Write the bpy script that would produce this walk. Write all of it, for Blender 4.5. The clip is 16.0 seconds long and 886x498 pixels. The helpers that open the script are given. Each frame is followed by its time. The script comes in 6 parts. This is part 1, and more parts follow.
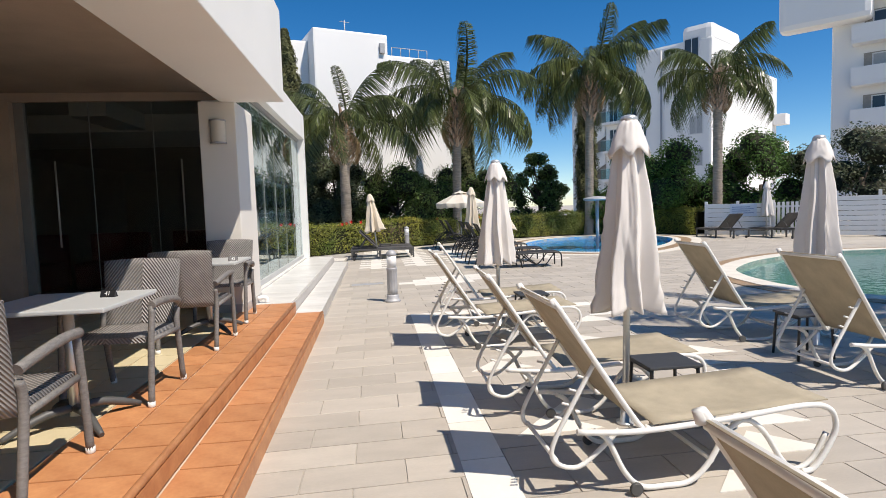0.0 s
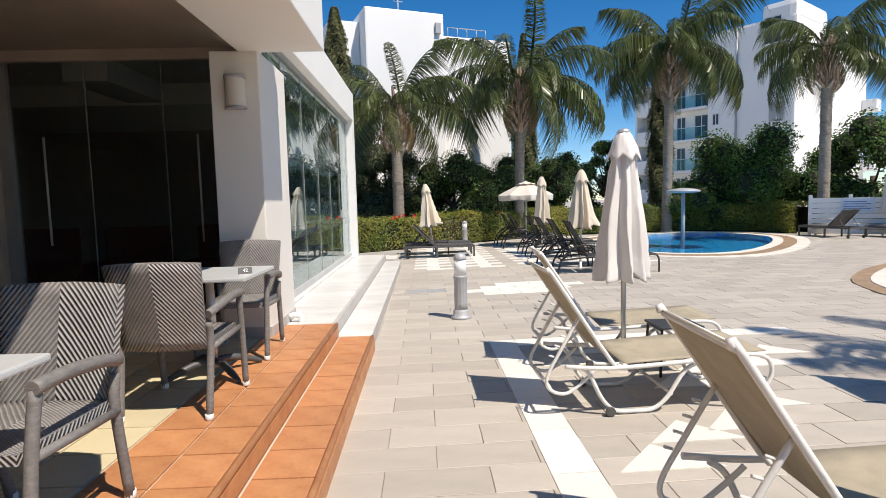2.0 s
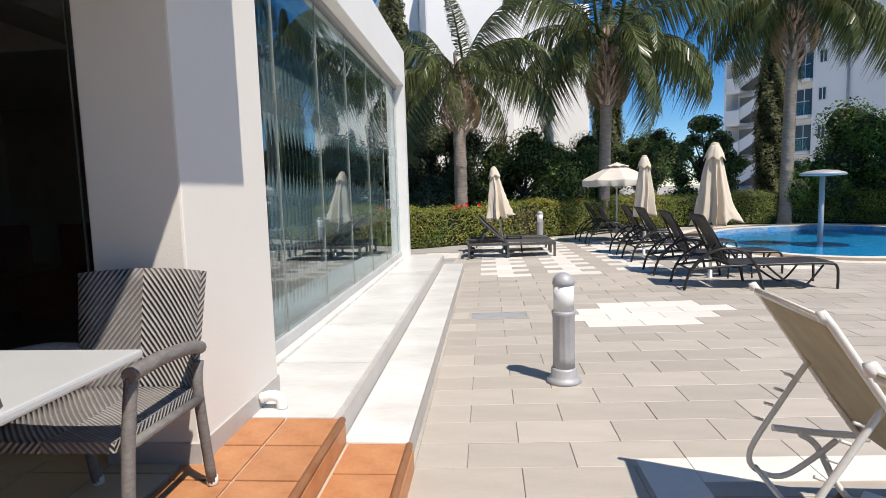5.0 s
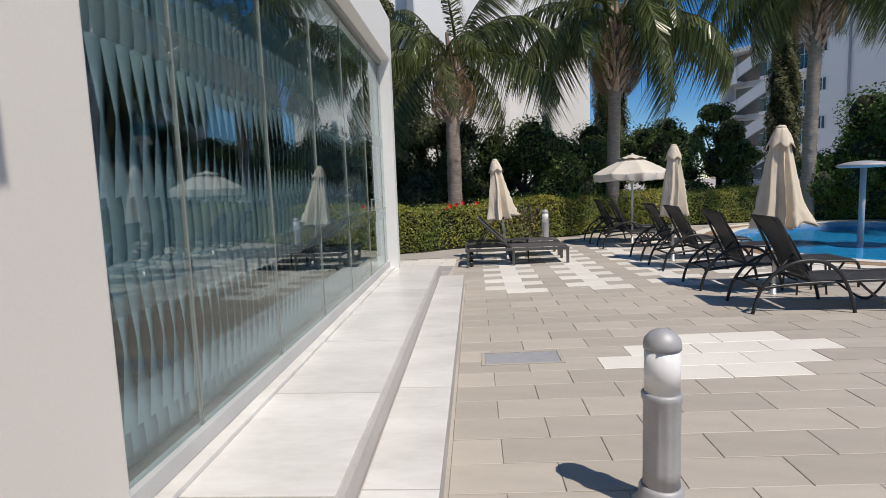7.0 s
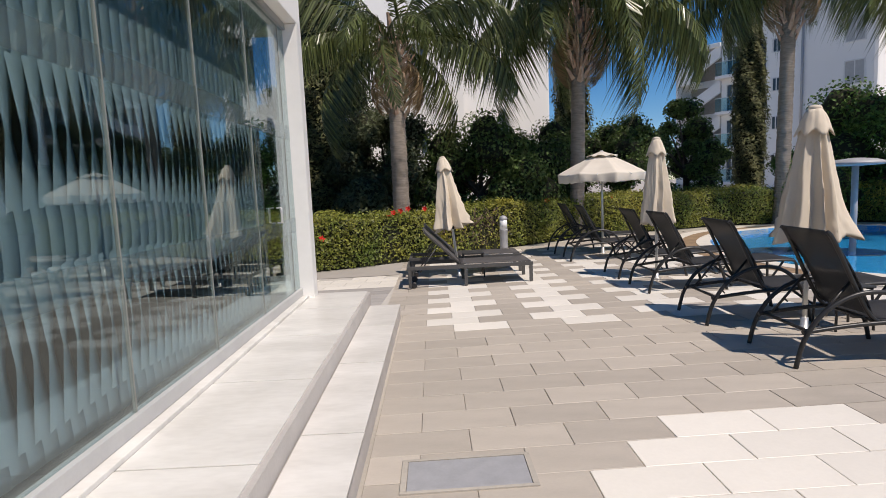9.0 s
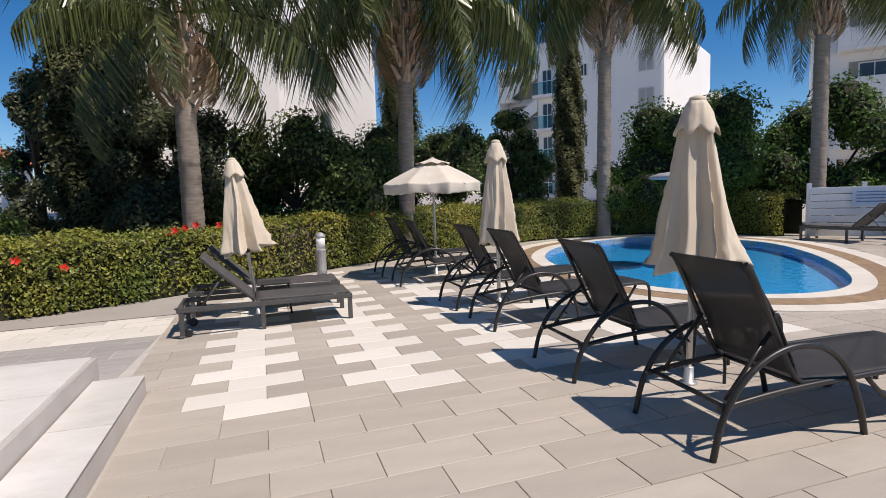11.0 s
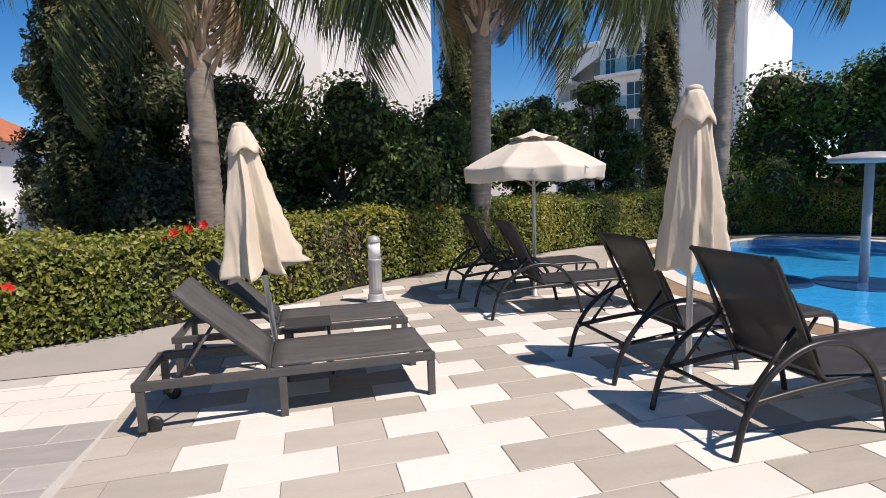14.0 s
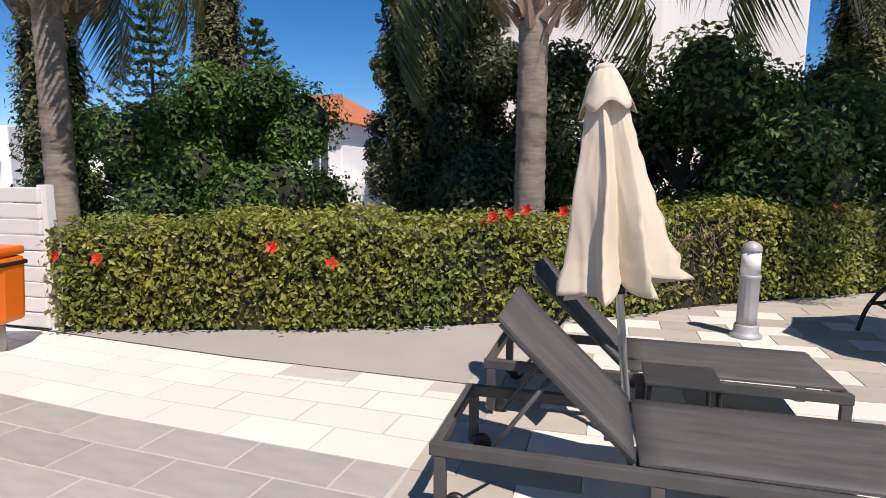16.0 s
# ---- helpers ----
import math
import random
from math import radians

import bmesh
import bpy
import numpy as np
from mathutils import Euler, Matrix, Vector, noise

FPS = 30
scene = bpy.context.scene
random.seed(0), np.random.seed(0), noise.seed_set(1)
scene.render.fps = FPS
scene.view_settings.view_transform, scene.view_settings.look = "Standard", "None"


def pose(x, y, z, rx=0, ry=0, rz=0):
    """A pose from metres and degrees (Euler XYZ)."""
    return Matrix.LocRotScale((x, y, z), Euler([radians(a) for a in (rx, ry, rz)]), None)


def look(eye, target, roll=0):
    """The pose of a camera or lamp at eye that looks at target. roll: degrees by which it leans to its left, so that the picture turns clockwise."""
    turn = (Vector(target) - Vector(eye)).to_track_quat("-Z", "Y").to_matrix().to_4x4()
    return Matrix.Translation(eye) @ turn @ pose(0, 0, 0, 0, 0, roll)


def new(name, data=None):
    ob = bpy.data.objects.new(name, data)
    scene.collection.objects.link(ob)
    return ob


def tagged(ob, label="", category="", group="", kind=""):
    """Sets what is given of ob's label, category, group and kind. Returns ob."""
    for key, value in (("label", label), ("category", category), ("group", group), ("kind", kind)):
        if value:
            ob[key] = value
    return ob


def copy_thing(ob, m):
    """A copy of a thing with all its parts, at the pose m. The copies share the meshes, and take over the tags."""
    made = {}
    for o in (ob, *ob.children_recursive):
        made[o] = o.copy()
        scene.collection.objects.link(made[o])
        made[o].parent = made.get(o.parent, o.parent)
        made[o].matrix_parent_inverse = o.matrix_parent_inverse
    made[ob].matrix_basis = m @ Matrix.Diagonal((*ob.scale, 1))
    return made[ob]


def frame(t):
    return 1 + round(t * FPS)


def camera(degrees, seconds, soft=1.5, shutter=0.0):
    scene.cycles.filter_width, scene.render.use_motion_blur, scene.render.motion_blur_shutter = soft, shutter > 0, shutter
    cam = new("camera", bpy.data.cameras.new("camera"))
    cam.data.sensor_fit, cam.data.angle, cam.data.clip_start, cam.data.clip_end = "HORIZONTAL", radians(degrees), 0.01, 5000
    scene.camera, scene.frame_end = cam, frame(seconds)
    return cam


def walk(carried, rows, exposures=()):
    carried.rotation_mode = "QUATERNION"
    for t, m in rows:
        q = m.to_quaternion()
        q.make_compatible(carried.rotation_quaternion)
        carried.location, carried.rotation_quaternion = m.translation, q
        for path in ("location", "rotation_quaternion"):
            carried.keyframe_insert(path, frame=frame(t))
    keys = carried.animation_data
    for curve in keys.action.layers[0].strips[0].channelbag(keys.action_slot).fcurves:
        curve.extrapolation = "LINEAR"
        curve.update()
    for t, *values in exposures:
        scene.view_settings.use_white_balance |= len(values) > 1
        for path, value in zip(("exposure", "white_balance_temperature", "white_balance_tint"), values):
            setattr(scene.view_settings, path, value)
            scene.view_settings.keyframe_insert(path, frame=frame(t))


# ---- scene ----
cam = camera(76.5, 16.0, soft=0.9)
ROWS = [
    (0.0, -0.036, -0.079, 1.494, -6.87, -4.24, 1.82),
    (0.5, -0.063, 0.465, 1.511, -5.50, -4.39, 1.62),
    (1.0, -0.129, 0.934, 1.519, -3.87, -4.52, 1.59),
    (1.5, -0.167, 1.471, 1.493, -2.82, -4.59, 1.53),
    (2.0, -0.244, 1.941, 1.480, -1.95, -4.80, 1.46),
    (2.5, -0.255, 2.434, 1.489, -0.83, -5.06, 1.50),
    (3.0, -0.251, 2.922, 1.509, -0.28, -5.30, 1.67),
    (3.5, -0.288, 3.396, 1.520, 0.72, -5.46, 1.76),
    (4.0, -0.245, 3.870, 1.522, 1.63, -5.67, 1.80),
    (4.5, -0.312, 4.345, 1.475, 2.69, -5.73, 1.47),
    (5.0, -0.370, 4.762, 1.473, 4.38, -5.93, 1.65),
    (5.2, -0.371, 4.893, 1.468, 4.82, -6.17, 1.49),
    (7.3, -0.634, 6.789, 1.515, 2.82, -6.51, 1.98),
    (7.5, -0.606, 6.976, 1.541, 2.64, -6.59, 1.87),
    (8.0, -0.527, 7.470, 1.525, 1.91, -6.58, 1.78),
    (8.5, -0.481, 7.993, 1.503, 0.78, -6.49, 2.11),
    (9.0, -0.369, 8.455, 1.489, -1.03, -6.29, 2.40),
    (9.5, -0.178, 8.913, 1.488, -5.05, -6.02, 2.45),
    (10.0, -0.057, 9.398, 1.475, -8.53, -5.81, 2.81),
    (10.2, -0.047, 9.559, 1.467, -10.56, -5.78, 2.43),
    (12.3, 0.451, 11.512, 1.499, -23.09, -5.97, 2.84),
    (12.5, 0.406, 11.731, 1.504, -22.83, -5.95, 2.83),
    (13.0, 0.392, 12.212, 1.467, -21.41, -6.04, 2.53),
    (13.5, 0.388, 12.690, 1.476, -18.04, -6.45, 1.86),
    (14.0, 0.293, 13.128, 1.478, -13.54, -6.77, 1.76),
    (14.5, 0.208, 13.589, 1.461, -9.16, -6.77, 1.33),
    (15.0, 0.043, 14.001, 1.432, -3.26, -6.73, 0.86),
    (15.5, -0.092, 14.335, 1.396, 4.85, -6.64, 0.37),
    (16.0, -0.153, 14.690, 1.413, 16.29, -7.61, -0.29),
]
walk(cam, [(t, pose(x, y, z, 90 + pitch, roll, yaw)) for t, x, y, z, yaw, pitch, roll in ROWS], exposures=[(0, 0.2, 6900, 12), (3.5, 0.32, 6900, 12), (5.2, 0.15, 6750, 12), (7.5, -0.25, 6800, 13), (9, -0.17, 7000, 16), (10, -0.15, 7000, 17), (12.5, 0.08, 6900, 17), (14.5, 0.13, 6950, 18), (16, 0.17, 6850, 18)])

# ---- light ----
SUN_DIR = Vector((0.70 * math.cos(radians(58)), -0.714 * math.cos(radians(58)), math.sin(radians(58))))
world = bpy.data.worlds.new("world")
scene.world = world
world.use_nodes = True
wn = world.node_tree.nodes
sky = wn.new("ShaderNodeTexSky")
sky.sky_type = "NISHITA"
sky.sun_disc = False
sky.sun_elevation = radians(58)
sky.sun_rotation = radians(135.6)
sky.air_density, sky.dust_density, sky.ozone_density = 0.75, 0.0, 3.5
wn["Background"].inputs["Strength"].default_value = 0.118
deep = wn.new("ShaderNodeHueSaturation")
deep.inputs["Saturation"].default_value = 1.36
world.node_tree.links.new(sky.outputs[0], deep.inputs["Color"])
world.node_tree.links.new(deep.outputs[0], wn["Background"].inputs["Color"])
sun_data = bpy.data.lights.new("sun", "SUN")
sun_data.energy, sun_data.angle, sun_data.color = 4.9, radians(0.53), (1.0, 0.955, 0.885)
sun = new("sun", sun_data)
sun.matrix_world = look((0, 0, 30), Vector((0, 0, 30)) - SUN_DIR)


# ---- materials ----
def mat(name, col, rough=0.6, metal=0.0, col2=None, scale=6.0, fine=60.0, var=0.25, bump=0.15, dist=0.004, rand=0.0, spec=0.5, stretch=(1, 1, 1)):
    m = bpy.data.materials.new(name)
    m.use_nodes = True
    nt = m.node_tree
    n, l = nt.nodes, nt.links
    b = n["Principled BSDF"]
    tc = n.new("ShaderNodeTexCoord")
    mp = n.new("ShaderNodeMapping")
    mp.inputs["Scale"].default_value = stretch
    l.new(tc.outputs["Object"], mp.inputs["Vector"])
    n1 = n.new("ShaderNodeTexNoise")
    n1.inputs["Scale"].default_value, n1.inputs["Detail"].default_value = scale, 5
    n2 = n.new("ShaderNodeTexNoise")
    n2.inputs["Scale"].default_value, n2.inputs["Detail"].default_value = fine, 3
    for q in (n1, n2):
        l.new(mp.outputs[0], q.inputs["Vector"])
    mix = n.new("ShaderNodeMix")
    mix.data_type = "RGBA"
    c2 = col2 or tuple(c * (1 - var) for c in col)
    mix.inputs[6].default_value, mix.inputs[7].default_value = (*col, 1), (*c2, 1)
    avg = n.new("ShaderNodeMath")
    avg.operation = "MULTIPLY_ADD"
    l.new(n2.outputs[0], avg.inputs[0])
    avg.inputs[1].default_value = 0.35
    l.new(n1.outputs[0], avg.inputs[2])
    ramp = n.new("ShaderNodeMapRange")
    ramp.inputs["From Min"].default_value, ramp.inputs["From Max"].default_value = 0.42, 0.92
    l.new(avg.outputs[0], ramp.inputs["Value"])
    l.new(ramp.outputs[0], mix.inputs[0])
    out = mix.outputs[2]
    if rand:
        oi, geo = n.new("ShaderNodeObjectInfo"), n.new("ShaderNodeNewGeometry")
        add = n.new("ShaderNodeMath")
        add.operation = "ADD"
        l.new(oi.outputs["Random"], add.inputs[0])
        l.new(geo.outputs["Random Per Island"], add.inputs[1])
        fr = n.new("ShaderNodeMath")
        fr.operation = "FRACT"
        l.new(add.outputs[0], fr.inputs[0])
        mr = n.new("ShaderNodeMapRange")
        mr.inputs["To Min"].default_value, mr.inputs["To Max"].default_value = 1 - rand, 1 + rand
        l.new(fr.outputs[0], mr.inputs["Value"])
        hsv = n.new("ShaderNodeHueSaturation")
        l.new(out, hsv.inputs["Color"])
        l.new(mr.outputs[0], hsv.inputs["Value"])
        out = hsv.outputs[0]
    l.new(out, b.inputs["Base Color"])
    b.inputs["Roughness"].default_value, b.inputs["Metallic"].default_value = rough, metal
    b.inputs["Specular IOR Level"].default_value = spec
    if bump:
        bp = n.new("ShaderNodeBump")
        bp.inputs["Strength"].default_value, bp.inputs["Distance"].default_value = bump, dist
        l.new(n2.outputs[0], bp.inputs["Height"])
        l.new(bp.outputs[0], b.inputs["Normal"])
    return m


M_TILE = mat("paving_grey", (0.475, 0.425, 0.362), 0.55, scale=2.5, fine=40, var=0.16, rand=0.10, stretch=(1, 3, 1))
M_TILEW = mat("paving_cream", (0.775, 0.735, 0.66), 0.5, scale=2.5, fine=40, var=0.10, rand=0.06)
M_SLATE = mat("paving_slate", (0.42, 0.395, 0.37), 0.55, scale=3, fine=50, var=0.22, rand=0.10, stretch=(1, 4, 1))
M_JOINT = mat("joint_sand", (0.47, 0.43, 0.37), 0.9, scale=0.8, fine=30, var=0.3)
M_BED = mat("pale_mortar", (0.52, 0.49, 0.44), 0.9, var=0.15)
M_CONC = mat("smooth_concrete", (0.40, 0.37, 0.33), 0.8, scale=1.2, fine=50, var=0.15)
M_TERRA = mat("terracotta", (0.56, 0.265, 0.115), 0.5, scale=7, fine=45, col2=(0.40, 0.16, 0.065), rand=0.12, bump=0.1)
M_GROUT = mat("pale_grout", (0.62, 0.50, 0.38), 0.9, var=0.2)
M_BEIGE = mat("beige_floor_tile", (0.62, 0.53, 0.34), 0.45, scale=4, var=0.12, rand=0.05)
M_MARBLE = mat("white_marble", (0.74, 0.72, 0.68), 0.35, scale=1.6, fine=12, col2=(0.56, 0.54, 0.50), rand=0.04, bump=0.03, stretch=(1, 2.5, 1))
M_MGREY = mat("grey_marble_edge", (0.50, 0.47, 0.44), 0.45, scale=3, var=0.2)
M_PLASTER = mat("white_plaster", (0.83, 0.81, 0.77), 0.75, scale=0.8, fine=90, var=0.06, bump=0.25, dist=0.003)
# white plaster dulled and warmed to carry the roof's shade and terracotta bounce
M_COLUMN = mat("shade_toned_plaster", (0.76, 0.72, 0.655), 0.8, scale=0.8, fine=90, var=0.08, bump=0.25, dist=0.003)
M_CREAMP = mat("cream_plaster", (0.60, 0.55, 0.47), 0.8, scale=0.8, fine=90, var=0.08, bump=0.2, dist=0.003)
M_SOFFIT = mat("brown_soffit", (0.54, 0.41, 0.31), 0.7, scale=2, var=0.2)
# M_ROOM: the darkness of unlit rooms is put into the colour
M_ROOM = mat("unlit_room_tone", (0.36, 0.33, 0.29), 0.8, var=0.2)
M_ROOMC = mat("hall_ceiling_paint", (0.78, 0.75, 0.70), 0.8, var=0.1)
M_ROOMF = mat("dim_room_floor", (0.10, 0.08, 0.07), 0.4, var=0.2)
M_FRAMEW = mat("white_aluminium", (0.80, 0.79, 0.76), 0.4, var=0.06, bump=0.03)
M_FRAMEG = mat("grey_aluminium", (0.36, 0.36, 0.35), 0.4, 0.5, var=0.1, bump=0.03)
M_TRACK = mat("pale_aluminium", (0.56, 0.56, 0.55), 0.45, 0.2, scale=4, var=0.12, bump=0.03)
M_FRAMED = mat("brown_aluminium", (0.12, 0.085, 0.065), 0.45, 0.2, var=0.15, bump=0.03)
M_VANE = mat("blind_fabric", (0.435, 0.53, 0.58), 0.85, scale=3, fine=120, var=0.12)
M_FABW = mat("white_canvas", (0.80, 0.75, 0.70), 0.9, scale=3, fine=140, var=0.07, bump=0.2, dist=0.002)
M_FABC = mat("cream_canvas", (0.76, 0.66, 0.52), 0.9, scale=3, fine=140, var=0.14, bump=0.2, dist=0.002)
M_FABO = mat("cream_canvas_stretched", (0.80, 0.73, 0.62), 0.9, scale=3, fine=140, var=0.12, bump=0.2, dist=0.002)
M_POLE = mat("pole_aluminium", (0.62, 0.62, 0.60), 0.35, 0.6, var=0.1, bump=0.03)
M_WTUBE = mat("white_powder_coat", (0.76, 0.74, 0.69), 0.4, scale=9, var=0.12, bump=0.05)
M_SLING = mat("beige_mesh_fabric", (0.50, 0.43, 0.31), 0.8, scale=7, fine=160, var=0.26, bump=0.5, dist=0.002)
M_BTUBE = mat("black_powder_coat", (0.022, 0.021, 0.020), 0.4, var=0.3, bump=0.05)
M_BSLING = mat("black_mesh_fabric", (0.030, 0.030, 0.032), 0.7, scale=5, fine=240, var=0.3, bump=0.4, dist=0.002)
M_GTUBE = mat("charcoal_frame", (0.085, 0.083, 0.080), 0.5, scale=8, var=0.25, bump=0.05)
M_GSLING = mat("charcoal_mesh_fabric", (0.115, 0.108, 0.104), 0.7, scale=3, fine=90, var=0.45, bump=0.4, dist=0.002, stretch=(1, 6, 1))
M_SLATE_TOP = mat("black_table_top", (0.05, 0.05, 0.05), 0.5, scale=8, var=0.3)
M_TABLE = mat("white_table_top", (0.50, 0.51, 0.50), 0.35, scale=4, var=0.06, bump=0.03)
M_BOLL = mat("grey_cast_metal", (0.42, 0.42, 0.43), 0.55, 0.2, scale=10, var=0.18, bump=0.15)
M_BOLLW = mat("bollard_lens", (0.78, 0.78, 0.77), 0.35, scale=6, var=0.08, bump=0.03)
M_TRUNK = mat("palm_bark", (0.42, 0.35, 0.285), 0.9, scale=5, fine=40, var=0.45, bump=0.8, dist=0.02, stretch=(1, 1, 5))
M_BOOT = mat("palm_husk", (0.42, 0.25, 0.165), 0.9, scale=8, fine=50, col2=(0.58, 0.44, 0.33), rand=0.35, bump=0.6, dist=0.01)
M_FROND = mat("palm_leaf", (0.155, 0.185, 0.062), 0.28, scale=4, var=0.5, rand=0.6, bump=0)
M_RACHIS = mat("palm_rib", (0.20, 0.19, 0.07), 0.5, var=0.3)
M_GOLD = mat("dry_fruit_stalk", (0.55, 0.32, 0.11), 0.8, rand=0.2)
M_DRYFR = mat("dry_frond", (0.30, 0.20, 0.10), 0.9, rand=0.25, bump=0)
M_HEDGE = mat("hedge_leaf", (0.32, 0.29, 0.045), 0.45, scale=1.1, fine=8, col2=(0.10, 0.165, 0.028), rand=0.55, bump=0)
# near-black: the shade deep among leaves is put into this colour
M_HEDGEC = mat("foliage_shade_core", (0.030, 0.032, 0.012), 0.9, scale=8, var=0.5, bump=0.6, dist=0.03)
M_LEAF = mat("tree_leaf", (0.13, 0.19, 0.05), 0.55, scale=0.8, fine=6, col2=(0.055, 0.09, 0.028), rand=0.55, bump=0, spec=0.3)
M_LEAFB = mat("citrus_leaf", (0.11, 0.20, 0.04), 0.55, scale=0.8, fine=6, col2=(0.055, 0.11, 0.026), rand=0.55, bump=0, spec=0.3)
M_OLIVE = mat("grey_green_leaf", (0.14, 0.165, 0.08), 0.5, scale=0.8, fine=6, col2=(0.05, 0.065, 0.035), rand=0.4, bump=0)
M_CYP = mat("cypress_leaf", (0.19, 0.185, 0.075), 0.7, scale=1.5, fine=8, col2=(0.085, 0.10, 0.04), rand=0.5, bump=0)
M_WOOD = mat("dark_branch", (0.10, 0.075, 0.055), 0.9, scale=10, var=0.4, bump=0.5)
M_TWIG = mat("bare_twig", (0.24, 0.17, 0.12), 0.9, scale=20, var=0.4)
M_FLOWER = mat("red_petal", (0.75, 0.03, 0.015), 0.5, rand=0.2, bump=0)
M_FACADE = mat("white_facade", (0.84, 0.83, 0.81), 0.8, scale=0.25, fine=20, var=0.05, bump=0.1)
M_WINF = mat("window_frame_paint", (0.70, 0.70, 0.69), 0.5, var=0.08, bump=0.0)
M_DARKW = mat("shaded_window_glass", (0.06, 0.08, 0.10), 0.08, scale=0.6, var=0.4, bump=0.0)
M_CURT = mat("window_curtain", (0.45, 0.46, 0.46), 0.8, var=0.15)
M_ROOFT = mat("red_roof_tile", (0.52, 0.17, 0.075), 0.7, scale=3, var=0.3, rand=0.15)
M_ORANGE = mat("orange_plastic", (0.85, 0.17, 0.012), 0.35, var=0.08, bump=0.03)
M_BLACKP = mat("black_plastic", (0.02, 0.02, 0.022), 0.4, var=0.2, bump=0.03)
M_FENCE = mat("white_pvc", (0.80, 0.79, 0.77), 0.45, scale=2, var=0.08, rand=0.05, bump=0.05)
M_MOSA = mat("brown_mosaic", (0.40, 0.27, 0.16), 0.5, scale=10, fine=30, var=0.4, rand=0.1)
M_COPING = mat("cream_coping", (0.74, 0.69, 0.60), 0.55, scale=3, var=0.12, rand=0.05)
M_POOLB = mat("blue_pool_paint", (0.012, 0.45, 0.92), 0.5, scale=0.8, var=0.15, bump=0.05)
M_POOLD = mat("dark_blue_disc", (0.012, 0.07, 0.22), 0.5, var=0.2)
M_POOLG = mat("pale_green_pool_tile", (0.20, 0.42, 0.38), 0.4, scale=0.7, var=0.2)
M_WICK = None


def glass_mat(name, tint, mirror):
    m = bpy.data.materials.new(name)
    m.use_nodes = True
    n, l = m.node_tree.nodes, m.node_tree.links
    n.remove(n["Principled BSDF"])
    tr, gl, mx, fr = n.new("ShaderNodeBsdfTransparent"), n.new("ShaderNodeBsdfGlossy"), n.new("ShaderNodeMixShader"), n.new("ShaderNodeLayerWeight")
    tr.inputs[0].default_value = (*tint, 1)
    gl.inputs["Roughness"].default_value = 0.01
    gl.inputs[0].default_value = (0.9, 0.95, 0.95, 1)
    f0 = ((mirror - 1) / (mirror + 1)) ** 2
    pw, ma = n.new("ShaderNodeMath"), n.new("ShaderNodeMath")
    pw.operation, ma.operation = "POWER", "MULTIPLY_ADD"
    pw.inputs[1].default_value = 4.0
    ma.inputs[1].default_value, ma.inputs[2].default_value = 1 - f0, f0
    l.new(fr.outputs["Facing"], pw.inputs[0])
    l.new(pw.outputs[0], ma.inputs[0])
    l.new(ma.outputs[0], mx.inputs[0])
    l.new(tr.outputs[0], mx.inputs[1])
    l.new(gl.outputs[0], mx.inputs[2])
    l.new(mx.outputs[0], n["Material Output"].inputs[0])
    return m


M_GLASS = glass_mat("tinted_glass", (0.70, 0.80, 0.82), 1.8)
M_GLASSD = glass_mat("dark_tinted_glass", (0.74, 0.75, 0.73), 1.45)
M_EDGE = mat("glass_edge_seal", (0.25, 0.26, 0.24), 0.3, var=0.1, bump=0)
M_FROST = glass_mat("frosted_film", (0.85, 0.88, 0.88), 1.2)
fn, fl_ = M_FROST.node_tree.nodes, M_FROST.node_tree.links
fd, fm = fn.new("ShaderNodeBsdfDiffuse"), fn.new("ShaderNodeMixShader")
fd.inputs[0].default_value = (0.42, 0.50, 0.52, 1)
fm.inputs[0].default_value = 0.06
fl_.new(fn["Mix Shader"].outputs[0], fm.inputs[1])
fl_.new(fd.outputs[0], fm.inputs[2])
fl_.new(fm.outputs[0], fn["Material Output"].inputs[0])
M_BALG = glass_mat("balcony_glass", (0.72, 0.86, 0.86), 1.45)


def water_mat(name, tint, gloss=1.33):
    m = glass_mat(name, tint, gloss)
    n, l = m.node_tree.nodes, m.node_tree.links
    tc, nz, bp = n.new("ShaderNodeTexCoord"), n.new("ShaderNodeTexNoise"), n.new("ShaderNodeBump")
    nz.inputs["Scale"].default_value, nz.inputs["Detail"].default_value = 5, 3
    bp.inputs["Strength"].default_value, bp.inputs["Distance"].default_value = 0.35, 0.03
    l.new(tc.outputs["Object"], nz.inputs["Vector"])
    l.new(nz.outputs[0], bp.inputs["Height"])
    for q in n:
        if q.type in ("BSDF_GLOSSY", "LAYER_WEIGHT"):
            l.new(bp.outputs[0], q.inputs["Normal"])
    return m


M_WATER = water_mat("pool_water", (0.86, 0.97, 1.0), 1.2)
M_WATER2 = water_mat("green_pool_water", (0.75, 0.95, 0.90))


